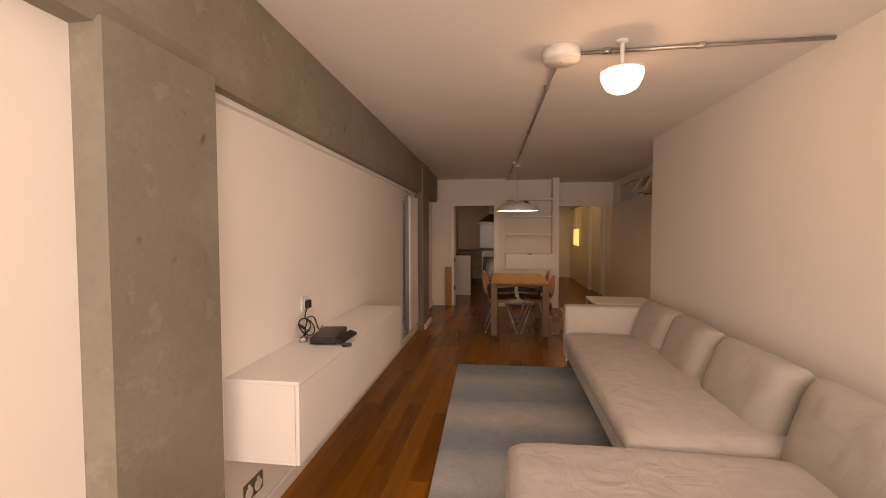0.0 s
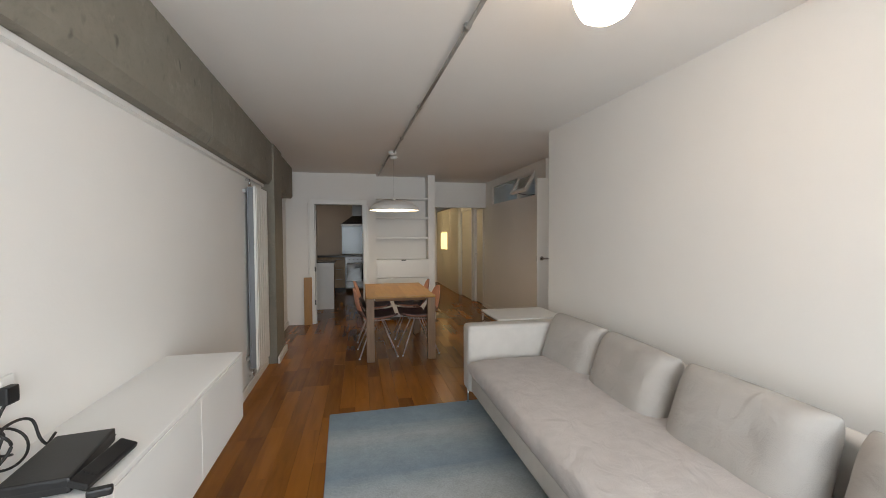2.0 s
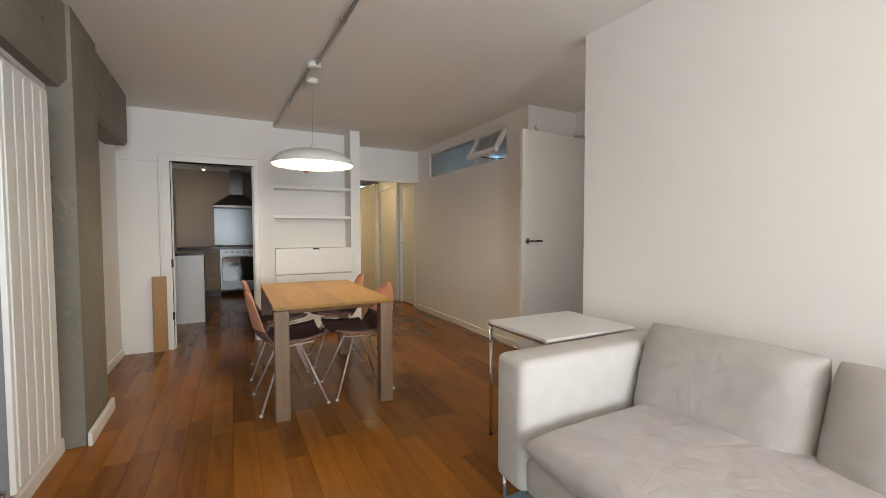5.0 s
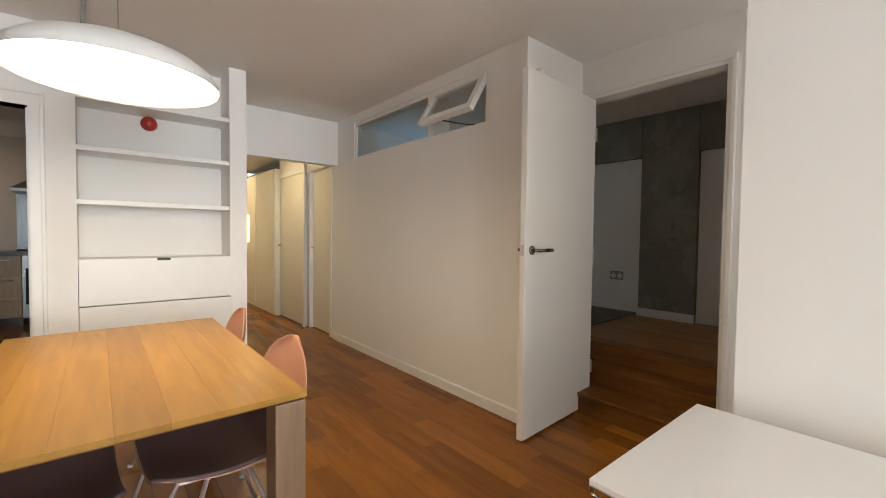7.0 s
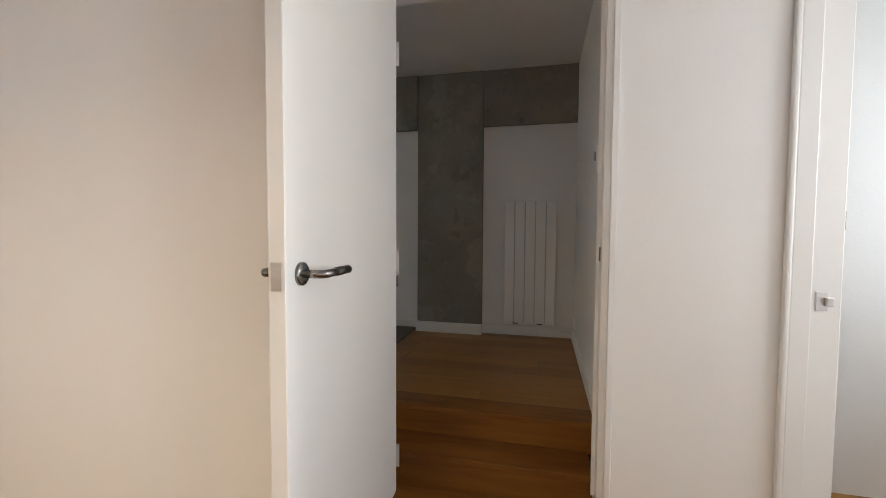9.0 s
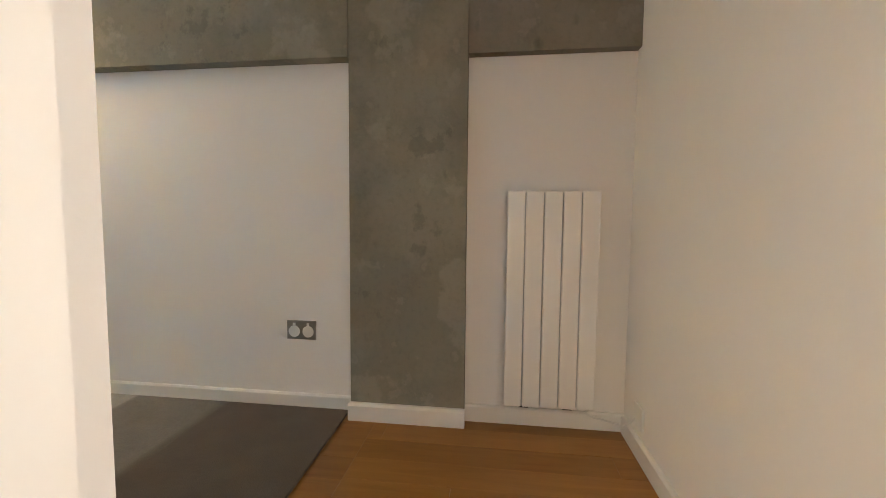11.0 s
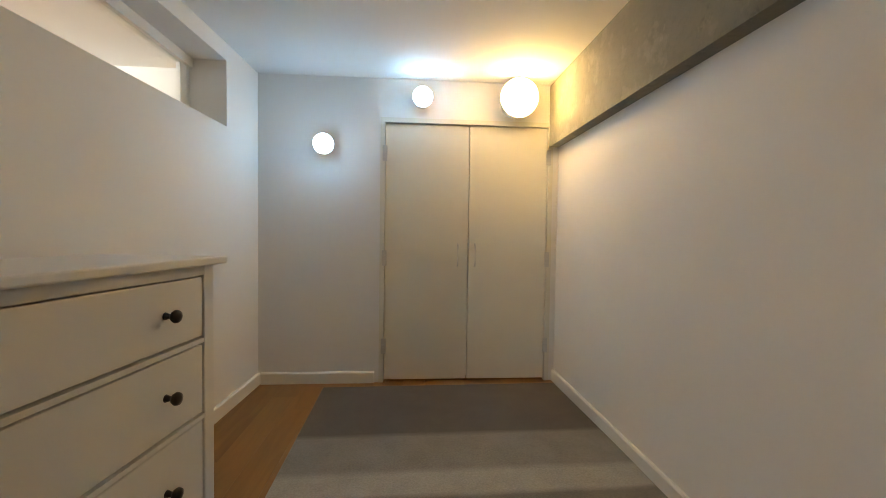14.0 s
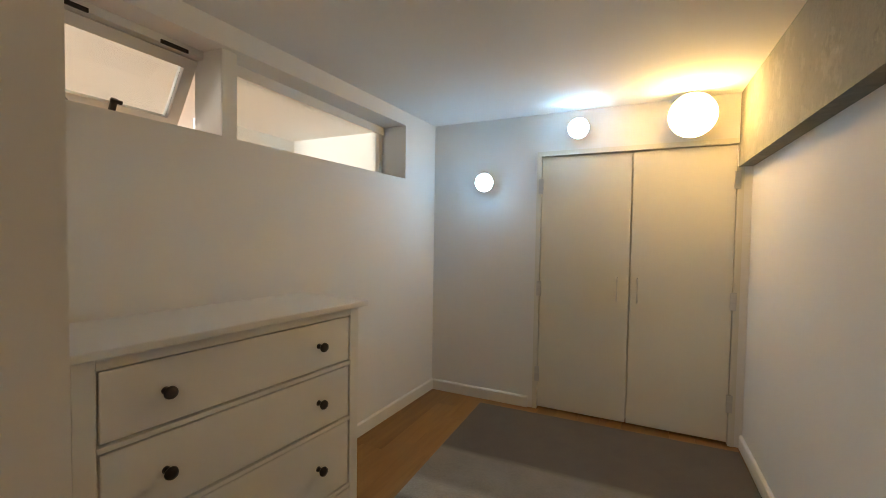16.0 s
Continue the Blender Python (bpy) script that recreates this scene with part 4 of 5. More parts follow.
def sofa():
    s = thing("corner_sofa", pose(0, 0, 0), "grey linen corner sofa with loose back cushions and thin chrome legs", "sofa")
    rounded(part("base", box(1.175, 2.09, 0.86, 3.80, 0.15, 0.30), SOFA, s), 0.03)
    rounded(part("chaise_base", box(0.575, 1.174, 0.86, 1.64, 0.15, 0.30), SOFA, s), 0.03)
    rounded(part("arm", box(1.155, 2.10, 3.79, 3.97, 0.145, 0.67), SOFA, s, "light grey linen arm panel"), 0.035, 4)
    rounded(part("arm", box(1.0, 2.10, 0.67, 0.85, 0.145, 0.63), SOFA, s), 0.035, 4)
    rounded(part("backrest", box(2.0, 2.12, 0.86, 3.785, 0.28, 0.66), SOFA, s), 0.03)
    seat = moved(cushion(0.93, 2.12, 0.155, 0.08, 0.0, 3, 34, 0.24), Matrix.Translation((1.575, 2.725, 0.377)))
    soft(part("seat_cushion", seat, SEAT, s, "long loose linen seat cushion", True))
    seat = moved(cushion(1.30, 0.79, 0.155, 0.08, 0.0, 5, 24, 0.24), Matrix.Translation((1.205, 1.25, 0.377)))
    soft(part("chaise_cushion", seat, SEAT, s, "", True))
    for k, (y, tilt, turn) in enumerate(((3.475, 17, 2), (2.83, 19, -3), (2.13, 18, 2), (1.42, 17, -2))):
        m = Matrix.Translation((1.872, y, 0.538)) @ Matrix.Rotation(radians(turn), 4, "Z") @ Matrix.Rotation(radians(tilt - 90), 4, "Y")
        soft(part("back_cushion", moved(cushion(0.47, 0.68, 0.22, 0.42, 0.03, 11 + k, 24, 0.46), m), SOFA2, s, "plump grey linen back cushion", True))
    for x, y in ((1.195, 3.955), (2.05, 3.955), (1.2, 1.72), (0.60, 1.60), (0.60, 0.90), (2.05, 0.9)):
        part("leg", tube([(x, y, 0), (x, y, 0.15)], 0.009, 10), CHROME, s, "thin chrome leg", True)


sofa()

rug = thing("rug", pose(0.905, 2.72, 0.0, 0, 0, 2.2), "blue-grey pile rug with soft tonal bands", "rug")
part("mat", box(-0.76, 0.76, -1.25, 1.25, 0.001, 0.012, 0.004, 1), RUG_BLUE, rug)
for y in (-1.253, 1.245):
    part("binding", box(-0.76, 0.76, y, y + 0.008, 0.001, 0.011), RUG_BLUE, rug)


def side_table():
    t = thing("side_table", pose(1.478, 4.02, 0), "low side table with a white top on a chrome frame", "side table")
    w, d, h = 0.61, 0.49, 0.665
    for bar in (box(0, w, 0, 0.012, h - 0.028, h - 0.0145, 0.002), box(0, w, d - 0.012, d, h - 0.028, h - 0.0145, 0.002), box(0, 0.012, 0.012, d - 0.012, h - 0.028, h - 0.0145, 0.002), box(w - 0.012, w, 0.012, d - 0.012, h - 0.028, h - 0.0145, 0.002)):
        part("edge_bar", bar, CHROME, t)
    part("top", box(0.0, w, 0.0, d, h - 0.014, h, 0.002), LACQUER, t, "white lacquered top")
    for x in (0.012, w - 0.012):
        for y in (0.012, d - 0.012):
            leg = part("leg", tube([(x, y, h - 0.028), (x, y, 0.006)], 0.0095, 12), CHROME, t, "", True)
            part("foot", lathe([(0, 0), (0.011, 0), (0.011, 0.007), (0, 0.007)], 14), RUBBER, leg).location = (x, y, 0)
            for z in (h - 0.04, h - 0.115):
                part("collar", moved(lathe([(0.0097, -0.006), (0.0125, -0.006), (0.0125, 0.006), (0.0097, 0.006)], 14), Matrix.Translation((x, y, z))), CHROME, leg)
        part("side_rail", tube([(x, 0.022, h - 0.10), (x, d - 0.022, h - 0.10)], 0.008, 10), CHROME, t, "", True)


side_table()


def dining_table():
    t = thing("dining_table", pose(0.398, 5.215, 0), "oiled oak dining table with square legs", "table")
    w, d, h = 0.762, 1.31, 0.711
    n = 7
    for k in range(n):
        part("top_board", box(k * w / n + 0.0001, (k + 1) * w / n - 0.0001, 0, d, h - 0.016, h, 0.0004, 1), OAK_TOP, t)
    # Step wood darkens undercut and aprons to put the shade under the top.
    part("under_board", box(0.014, w - 0.014, 0.014, d - 0.014, h - 0.024, h - 0.0165), STEPWOOD, t, "undercut below the top, dark wood painting in its shade")
    for x0, x1, y0, y1 in ((0.10, w - 0.10, 0.10, 0.12), (0.10, w - 0.10, d - 0.12, d - 0.10), (0.10, 0.12, 0.12, d - 0.12), (w - 0.12, w - 0.10, 0.12, d - 0.12)):
        part("apron", box(x0, x1, y0, y1, h - 0.06, h - 0.0245), STEPWOOD, t)
    for x in (0.002, w - 0.087):
        for y in (0.004, d - 0.089):
            part("leg", box(x, x + 0.085, y, y + 0.085, 0, h - 0.0245, 0.003), OAK_LEG, t)


dining_table()


def shell_chair(m):
    """A moulded shell side chair on four splayed rods; the sitter looks along +x."""
    c = thing("shell_chair", m, "dusty pink moulded shell chair with a plum seat pad", "chair", "chairs round the dining table")
    bm = bmesh.new()
    nu, nv = 18, 12
    rows = []
    for i in range(nu + 1):
        u = i / nu
        if u < 0.5:
            s = u / 0.5
            x, z = 0.21 - 0.36 * s, 0.44 - 0.028 * math.sin(s * math.pi * 0.8) + 0.012 * (1 - s) ** 4
            half = 0.215 + 0.02 * math.sin(s * math.pi)
            dish = 0.045
        else:
            s = (u - 0.5) / 0.5
            ang = min(s * 2.2, 1.0)
            x, z = -0.15 - 0.085 * math.sin(ang * math.pi / 2) - 0.05 * s, 0.423 + 0.05 * ang ** 2 + 0.305 * s ** 1.15
            half = 0.228 * (1 - 0.16 * s ** 2) * math.sqrt(max(1 - (max(s - 0.5, 0) / 0.51) ** 2, 0.02))
            dish = 0.045 * (1 - 0.65 * s)
        row = []
        for j in range(nv + 1):
            v = 2 * j / nv - 1
            edge = abs(v) ** 2.4
            up = dish * edge if u < 0.5 else 0.0
            fore = 0.0 if u < 0.42 else dish * 1.5 * edge * min((u - 0.42) / 0.2, 1)
            row.append(bm.verts.new((x + fore, v * half, z + up)))
        rows.append(row)
    for a, b in zip(rows, rows[1:]):
        for j in range(nv):
            bm.faces.new((a[j], a[j + 1], b[j + 1], b[j]))
    pad = bmesh.new()
    grid = []
    for i, row in enumerate(rows[:13]):
        lift = 0.008 + 0.010 * math.sin(min(i, 12 - i) / 6 * math.pi / 2)
        grid.append([pad.verts.new((v.co.x - (0.006 if i == 0 else 0) + (0.5 * lift if i > 9 else 0), v.co.y * 0.965, v.co.z + lift)) for v in row])
    for a, b in zip(grid, grid[1:]):
        for j in range(len(a) - 1):
            pad.faces.new((a[j], a[j + 1], b[j + 1], b[j]))
    shell = part("shell", bm, SHELL, c, "dusty pink moulded shell", True)
    cushioned = part("seat_pad", pad, SEATPAD, c, "dark plum upholstered seat pad", True)
    thick = cushioned.modifiers.new("thick", "SOLIDIFY")
    thick.thickness = 0.012
    mod = shell.modifiers.new("thick", "SOLIDIFY")
    mod.thickness = 0.007
    soft(shell)
    for sx, sy in ((1, 1), (1, -1), (-1, 1), (-1, -1)):
        leg = part("leg", tube([(0.055 * sx - 0.01, 0.09 * sy, 0.405), (0.21 * sx - 0.01, 0.205 * sy, 0.012)], 0.0075, 10), LEGPAINT, c, "", True)
        part("foot", lathe([(0, 0), (0.011, 0.001), (0.011, 0.012), (0, 0.016)], 12), WHITEPLASTIC, leg).matrix_local = Matrix.Translation((0.213 * sx - 0.01, 0.207 * sy, 0))
    part("under_frame", join(tube([(0.13, 0.12, 0.42), (-0.12, 0.12, 0.402)], 0.006, 8), tube([(0.13, -0.12, 0.42), (-0.12, -0.12, 0.402)], 0.006, 8),
                             tube([(0.05, -0.12, 0.407), (0.05, 0.12, 0.407)], 0.006, 8), tube([(-0.08, -0.12, 0.402), (-0.08, 0.12, 0.402)], 0.006, 8)), LEGPAINT, c)
    return c


chair = shell_chair(pose(0.535, 5.57, 0, 0, 0, 3))
copy_thing(chair, pose(0.53, 6.29, 0, 0, 0, -3))
copy_thing(chair, pose(1.0, 5.60, 0, 0, 0, 183))
copy_thing(chair, pose(1.0, 6.36, 0, 0, 0, 177))

pend = thing("pendant_lamp", pose(0.765, 5.93, 0), "wide white shallow dome pendant lamp, lit", "pendant lamp")
R = 0.315
part("shade", lathe([(R, 1.695), (R * 0.985, 1.717), (R * 0.93, 1.743), (R * 0.8, 1.775), (R * 0.6, 1.802), (R * 0.35, 1.818), (0.03, 1.825), (0.03, 1.821),
                     (R * 0.35, 1.814), (R * 0.6, 1.798), (R * 0.79, 1.771), (R * 0.92, 1.739), (R * 0.975, 1.715), (R * 0.99, 1.695), (R, 1.695)], 64), SHADE, pend, "white enamelled dome shade", True)
part("diffuser", lathe([(0, 1.699), (R * 0.5, 1.699), (R * 0.968, 1.705), (R * 0.968, 1.709), (0, 1.706)], 48), GLOW_PEND, pend, "glowing white diffuser", True)
part("cap", lathe([(0, 1.86), (0.016, 1.86), (0.03, 1.825), (0, 1.825)], 24), SHADE, pend, "", True)
part("cord", tube([(0, 0, 1.86), (0, 0, ZC - 0.03)], 0.0014, 8), CONDUIT, pend)
part("ceiling_cup", lathe([(0, ZC), (0.05, ZC), (0.045, ZC - 0.03), (0, ZC - 0.032)], 24), WHITEPLASTIC, pend, "", True)

lamp = thing("ceiling_lamp", pose(1.165, 2.02, 0), "glowing glass bowl ceiling lamp", "ceiling lamp")
part("base", lathe([(0, ZC), (0.03, ZC), (0.03, ZC - 0.01), (0.011, ZC - 0.02), (0.011, 2.218), (0.106, 2.214), (0.106, 2.207), (0, 2.207)], 32), WHITEPLASTIC, lamp)
part("bowl", lathe([(0, 2.103), (0.045, 2.108), (0.078, 2.128), (0.096, 2.163), (0.104, 2.188), (0.104, 2.205), (0, 2.206)], 32), GLOW_CEIL, lamp, "lit white glass bowl", True)

plate = thing("ceiling_fitting", pose(0.868, 2.09, 0), "round white ceiling fitting plate", "ceiling fitting")
part("disc", lathe([(0, ZC), (0.10, ZC), (0.10, ZC - 0.05), (0.092, ZC - 0.062), (0, ZC - 0.064)], 40), WHITEPLASTIC, plate, "", True)
part("screw", lathe([(0, ZC - 0.063), (0.006, ZC - 0.063), (0.006, ZC - 0.068), (0, ZC - 0.068)], 10), STEEL, plate)


def conduit(points, clips, label):
    c = thing("conduit", pose(0, 0, 0), label, "conduit")
    part("pipe", tube(points, 0.0105, 12), CONDUIT, c, "", True)
    a, b = Vector(points[0]), Vector(points[-1])
    for k in clips:
        p = a.lerp(b, k)
        m = Matrix.Translation(p) @ (b - a).to_track_quat("Z", "X").to_matrix().to_4x4()
        part("coupler", moved(lathe([(0, -0.022), (0.0145, -0.022), (0.0145, 0.022), (0, 0.022)], 14), m), CONDUIT, c, "", True)
        part("saddle", box(p.x - 0.018, p.x + 0.018, p.y - 0.012, p.y + 0.012, p.z, ZC, 0.002), CONDUIT, c)
    return c


conduit([(0.862, 2.19, 2.352), (0.738, 5.56, 2.352)], (0.13, 0.5, 0.8), "grey steel conduit running along the ceiling")
conduit([(0.96, 2.10, 2.352), (2.20, 2.105, 2.352)], (0.12, 0.5), "grey steel conduit across the ceiling")
conduit([(0.705, 5.64, 2.352), (0.64, 7.40, 2.352)], (0.5,), "grey steel conduit towards the shelves")
jbox = thing("junction_box", pose(0.725, 5.60, 0), "round steel conduit junction box on the ceiling", "junction box")
part("body", lathe([(0, ZC), (0.045, ZC), (0.045, ZC - 0.03), (0.04, ZC - 0.035), (0, ZC - 0.035)], 24), WHITEPLASTIC, jbox, "", True)

# built-in shelves with a drop front below
shelves = thing("built_in_shelves", pose(0, 0, 0), "white built-in shelves in a wall niche", "shelves")
for z in (1.33, 1.66, 1.975):
    part("shelf", box(NX0, NX1, KY + 0.0, KY + 0.26, z, z + 0.03, 0.002, 1), GLOSS, shelves)
part("desk_flap", box(NX0 + 0.003, NX1 + 0.012, KY - 0.024, KY - 0.002, 0.70, 0.99, 0.002, 1), GLOSS, shelves, "white drop-down flap")
part("finger_notch", box(1.00, 1.075, KY - 0.0262, KY - 0.024, 0.974, 0.991), BLACK, shelves, "dark finger notch")
part("desk_top", box(NX0, NX1, KY - 0.002, KY + 0.26, 0.97, 0.99), GLOSS, shelves)
for z0, z1 in ((0.385, 0.694), (0.08, 0.379)):
    part("drawer_front", box(NX0 + 0.003, NX1 + 0.012, KY - 0.024, KY - 0.002, z0, z1, 0.002, 1), GLOSS, shelves)
bell = thing("fire_bell", pose(0.985, KY + 0.258, 1.93), "small round red bell on the back of the shelves", "bell")
part("dome", moved(lathe([(0, 0.05), (0.025, 0.046), (0.045, 0.03), (0.05, 0.01), (0.05, 0), (0, 0)], 24), Matrix.Rotation(radians(90), 4, "X")), RED, bell, "", True)

sw = thing("light_switch", pose(3.949, 3.76, 1.235, 0, 0, -90), "brushed metal light switch plate", "light switch")
part("plate", box(-0.055, 0.055, -0.007, 0, -0.043, 0.043, 0.002), PLATE, sw)
part("rocker", box(-0.012, 0.012, -0.012, -0.007, -0.012, 0.012, 0.002), WHITEPLASTIC, sw)

# ---- kitchen seen through its doorway ----
oven = thing("built_in_oven", pose(-0.02, 11.15, 0), "built-in steel oven with black glass under the hob", "oven")
part("body", box(0, 0.60, 0.0, 0.58, 0.1, 0.86), DARKSTEEL, oven)
part("door_glass", box(0.03, 0.57, -0.022, -0.001, 0.26, 0.70, 0.004), OVENGLASS, oven, "black glass oven door")
part("control_panel", box(0.0, 0.60, -0.015, -0.001, 0.74, 0.86, 0.003), DARKSTEEL, oven)
part("handle", tube([(0.06, -0.05, 0.715), (0.54, -0.05, 0.715)], 0.01, 10), STEEL, oven, "", True)
for x in (0.1, 0.2, 0.3, 0.4, 0.5):
    part("knob", moved(lathe([(0, 0), (0.018, 0), (0.016, 0.02), (0, 0.02)], 14), Matrix.Translation((x, -0.015, 0.80)) @ Matrix.Rotation(radians(90), 4, "X")), BLACK, oven)
part("drawer", box(0.0, 0.60, -0.016, -0.001, 0.10, 0.24, 0.003), DARKSTEEL, oven)
hob = thing("hob", pose(-0.02, 11.15, 0.90), "black gas hob on the worktop", "hob")
part("plate", box(0.02, 0.58, 0.05, 0.53, 0, 0.012, 0.003), BLACK, hob)
for x, y in ((0.16, 0.17), (0.44, 0.17), (0.16, 0.40), (0.44, 0.40)):
    part("burner", lathe([(0, 0.012), (0.05, 0.012), (0.05, 0.03), (0, 0.035)], 16), BLACK, hob)
    hob.children[-1].location = (x, y, 0)
for k, (x0, x1) in enumerate(((-0.32, -0.025), (-0.92, -0.325), (-1.52, -0.925), (0.585, 1.045))):
    u = thing("kitchen_cabinet", pose(x0, 11.17, 0), "striped wooden kitchen base cabinet with drawers", "cabinet", "kitchen base cabinets")
    w = x1 - x0
    part("carcass", box(0, w, 0, 0.56, 0.1, 0.86), CAB_WOOD, u)
    for z0, z1 in ((0.11, 0.36), (0.365, 0.61), (0.615, 0.855)):
        d = part("drawer_front", box(0.003, w - 0.003, -0.02, -0.001, z0, z1, 0.002, 1), CAB_WOOD, u)
        part("handle", tube([(w * 0.25, -0.045, z1 - 0.05), (w * 0.75, -0.045, z1 - 0.05)], 0.006, 8), STEEL, d, "", True)
    part("plinth", box(0, w, 0.05, 0.08, 0, 0.1), WORKTOP, u)
wt = thing("worktop", pose(0, 0, 0), "dark worktop along the kitchen wall", "worktop")
part("slab", box(-1.74, 1.045, 11.12, 11.745, 0.862, 0.90, 0.003), WORKTOP, wt)
splash = thing("splashback", pose(0, 0, 0), "brushed steel splashback behind the hob", "splashback")
part("sheet", box(-0.12, 0.68, 11.74, 11.748, 0.92, 1.64), SPLASH, splash)
hood = thing("cooker_hood", pose(0.28, 11.745, 0), "brushed steel chimney cooker hood", "cooker hood")
bm = bmesh.new()
ring0 = [bm.verts.new(p) for p in ((-0.40, -0.5, 1.64), (0.40, -0.5, 1.64), (0.40, 0, 1.64), (-0.40, 0, 1.64))]
ring1 = [bm.verts.new(p) for p in ((-0.40, -0.5, 1.68), (0.40, -0.5, 1.68), (0.40, 0, 1.68), (-0.40, 0, 1.68))]
ring2 = [bm.verts.new(p) for p in ((-0.12, -0.28, 1.90), (0.12, -0.28, 1.90), (0.12, 0, 1.90), (-0.12, 0, 1.90))]
for a, b in ((ring0, ring1), (ring1, ring2)):
    for k in range(4):
        bm.faces.new((a[k], a[(k + 1) % 4], b[(k + 1) % 4], b[k]))
bm.faces.new(ring0[::-1])
bm.faces.new(ring2)
part("canopy", bm, HOODSTEEL, hood, "dark steel canopy")
part("chimney", box(-0.115, 0.115, -0.27, 0, 1.90, ZC), DARKSTEEL, hood)
tall = thing("tall_cupboard", pose(-1.245, 9.95, 0), "tall beige kitchen cupboard with a bar handle", "cupboard")
part("carcass", box(0, 0.62, 0.02, 0.60, 0.0, 1.98), CREAM, tall)
d = part("door", box(0.002, 0.618, 0, 0.019, 0.1, 1.975, 0.002, 1), CREAM, tall)
part("handle", tube([(0.45, -0.035, 1.28), (0.59, -0.035, 1.28)], 0.008, 10), STEEL, d, "", True)
pen = thing("peninsula_unit", pose(0, 0, 0), "white ended kitchen unit beside the doorway", "cabinet")
part("end_panel", box(-0.98, -0.15, 8.72, 8.75, 0, 0.875), LACQUER, pen, "plain white back panel")
part("carcass", box(-0.98, -0.17, 8.75, 9.32, 0.1, 0.875), CAB_WOOD, pen)
part("top", box(-1.0, -0.13, 8.70, 9.36, 0.876, 0.905, 0.003), WORKTOP, pen)
# First spot is known; the other two are added to light the kitchen.
for x, y in ((-0.24, 11.0), (-0.9, 10.2), (0.55, 9.9)):
    sp = thing("ceiling_spot", pose(x, y, ZC), "small lit ceiling spotlight", "spotlight", "kitchen spotlights")
    part("mount", lathe([(0, 0), (0.035, 0), (0.035, -0.012), (0, -0.014)], 16), WHITEPLASTIC, sp)
    part("body", lathe([(0, -0.014), (0.03, -0.03), (0.034, -0.09), (0, -0.09)], 16), WHITEPLASTIC, sp)
    part("lens", lathe([(0, -0.093), (0.026, -0.092), (0.026, -0.0905), (0, -0.0905)], 16), GLOW_SPOT, sp)

# ---- bedroom ----
def panel_radiator():
    r = thing("panel_radiator", pose(BXW - 0.0, 4.90, 0.49), "white five-panel electric wall radiator", "radiator")
    H, W = 0.91, 0.375
    part("body", box(-0.05, -0.012, 0.005, W - 0.005, 0.006, H - 0.006), GREYGAP, r)
    for k in range(5):
        part("panel", box(-0.062, -0.044, k * W / 5 + 0.002, (k + 1) * W / 5 - 0.002, 0, H, 0.004, 2), GLOSS, r)
    for y in (0.09, 0.27):
        part("bracket", box(-0.012, 0, y, y + 0.03, 0.1, 0.8), STEEL, r)
        part("foot_clip", box(-0.05, -0.02, y, y + 0.04, -0.008, 0.006), BLACK, r)


panel_radiator()
spur = thing("fused_spur", pose(4.72, 4.766, 0.545, 0, 0, 180), "white fused outlet low on the wall", "outlet")
part("plate", box(-0.043, 0.043, -0.012, 0, -0.043, 0.043, 0.004), WHITEPLASTIC, spur)
flex = thing("radiator_flex", pose(0, 0, 0), "thin white flex from the radiator to an outlet", "cable")
part("cord", tube([(4.885, 4.935, 0.492), (4.885, 4.925, 0.465), (4.88, 4.90, 0.452), (4.86, 4.83, 0.446), (4.82, 4.79, 0.455), (4.765, 4.782, 0.50), (4.74, 4.78, 0.53)], 0.004, 8), WHITEPLASTIC, flex, "", True)
stat = thing("thermostat", pose(3.575, 4.766, 1.47, 0, 0, 180), "pale grey rounded wall control box", "thermostat")
part("body", box(-0.04, 0.04, -0.028, 0, -0.06, 0.06, 0.012, 3), WHITEPLASTIC, stat)
part("dial", moved(lathe([(0, 0), (0.02, 0), (0.018, 0.006), (0, 0.006)], 20), Matrix.Translation((0, -0.028, 0.02)) @ Matrix.Rotation(radians(90), 4, "X")), PLATE, stat)
socket(pose(BXW - 0.001, 6.207, 0.763, 0, 0, -90), "brushed metal double socket on a white wall", 0.140, 0.088, PLATE, 2)

brug = thing("rug", pose(4.165, 7.06, ZB, 0, 0, 1), "dark grey striped pile rug", "rug")
part("mat", box(-0.745, 0.745, -1.10, 1.10, 0.003, 0.014, 0.004, 1), RUG_GREY, brug)


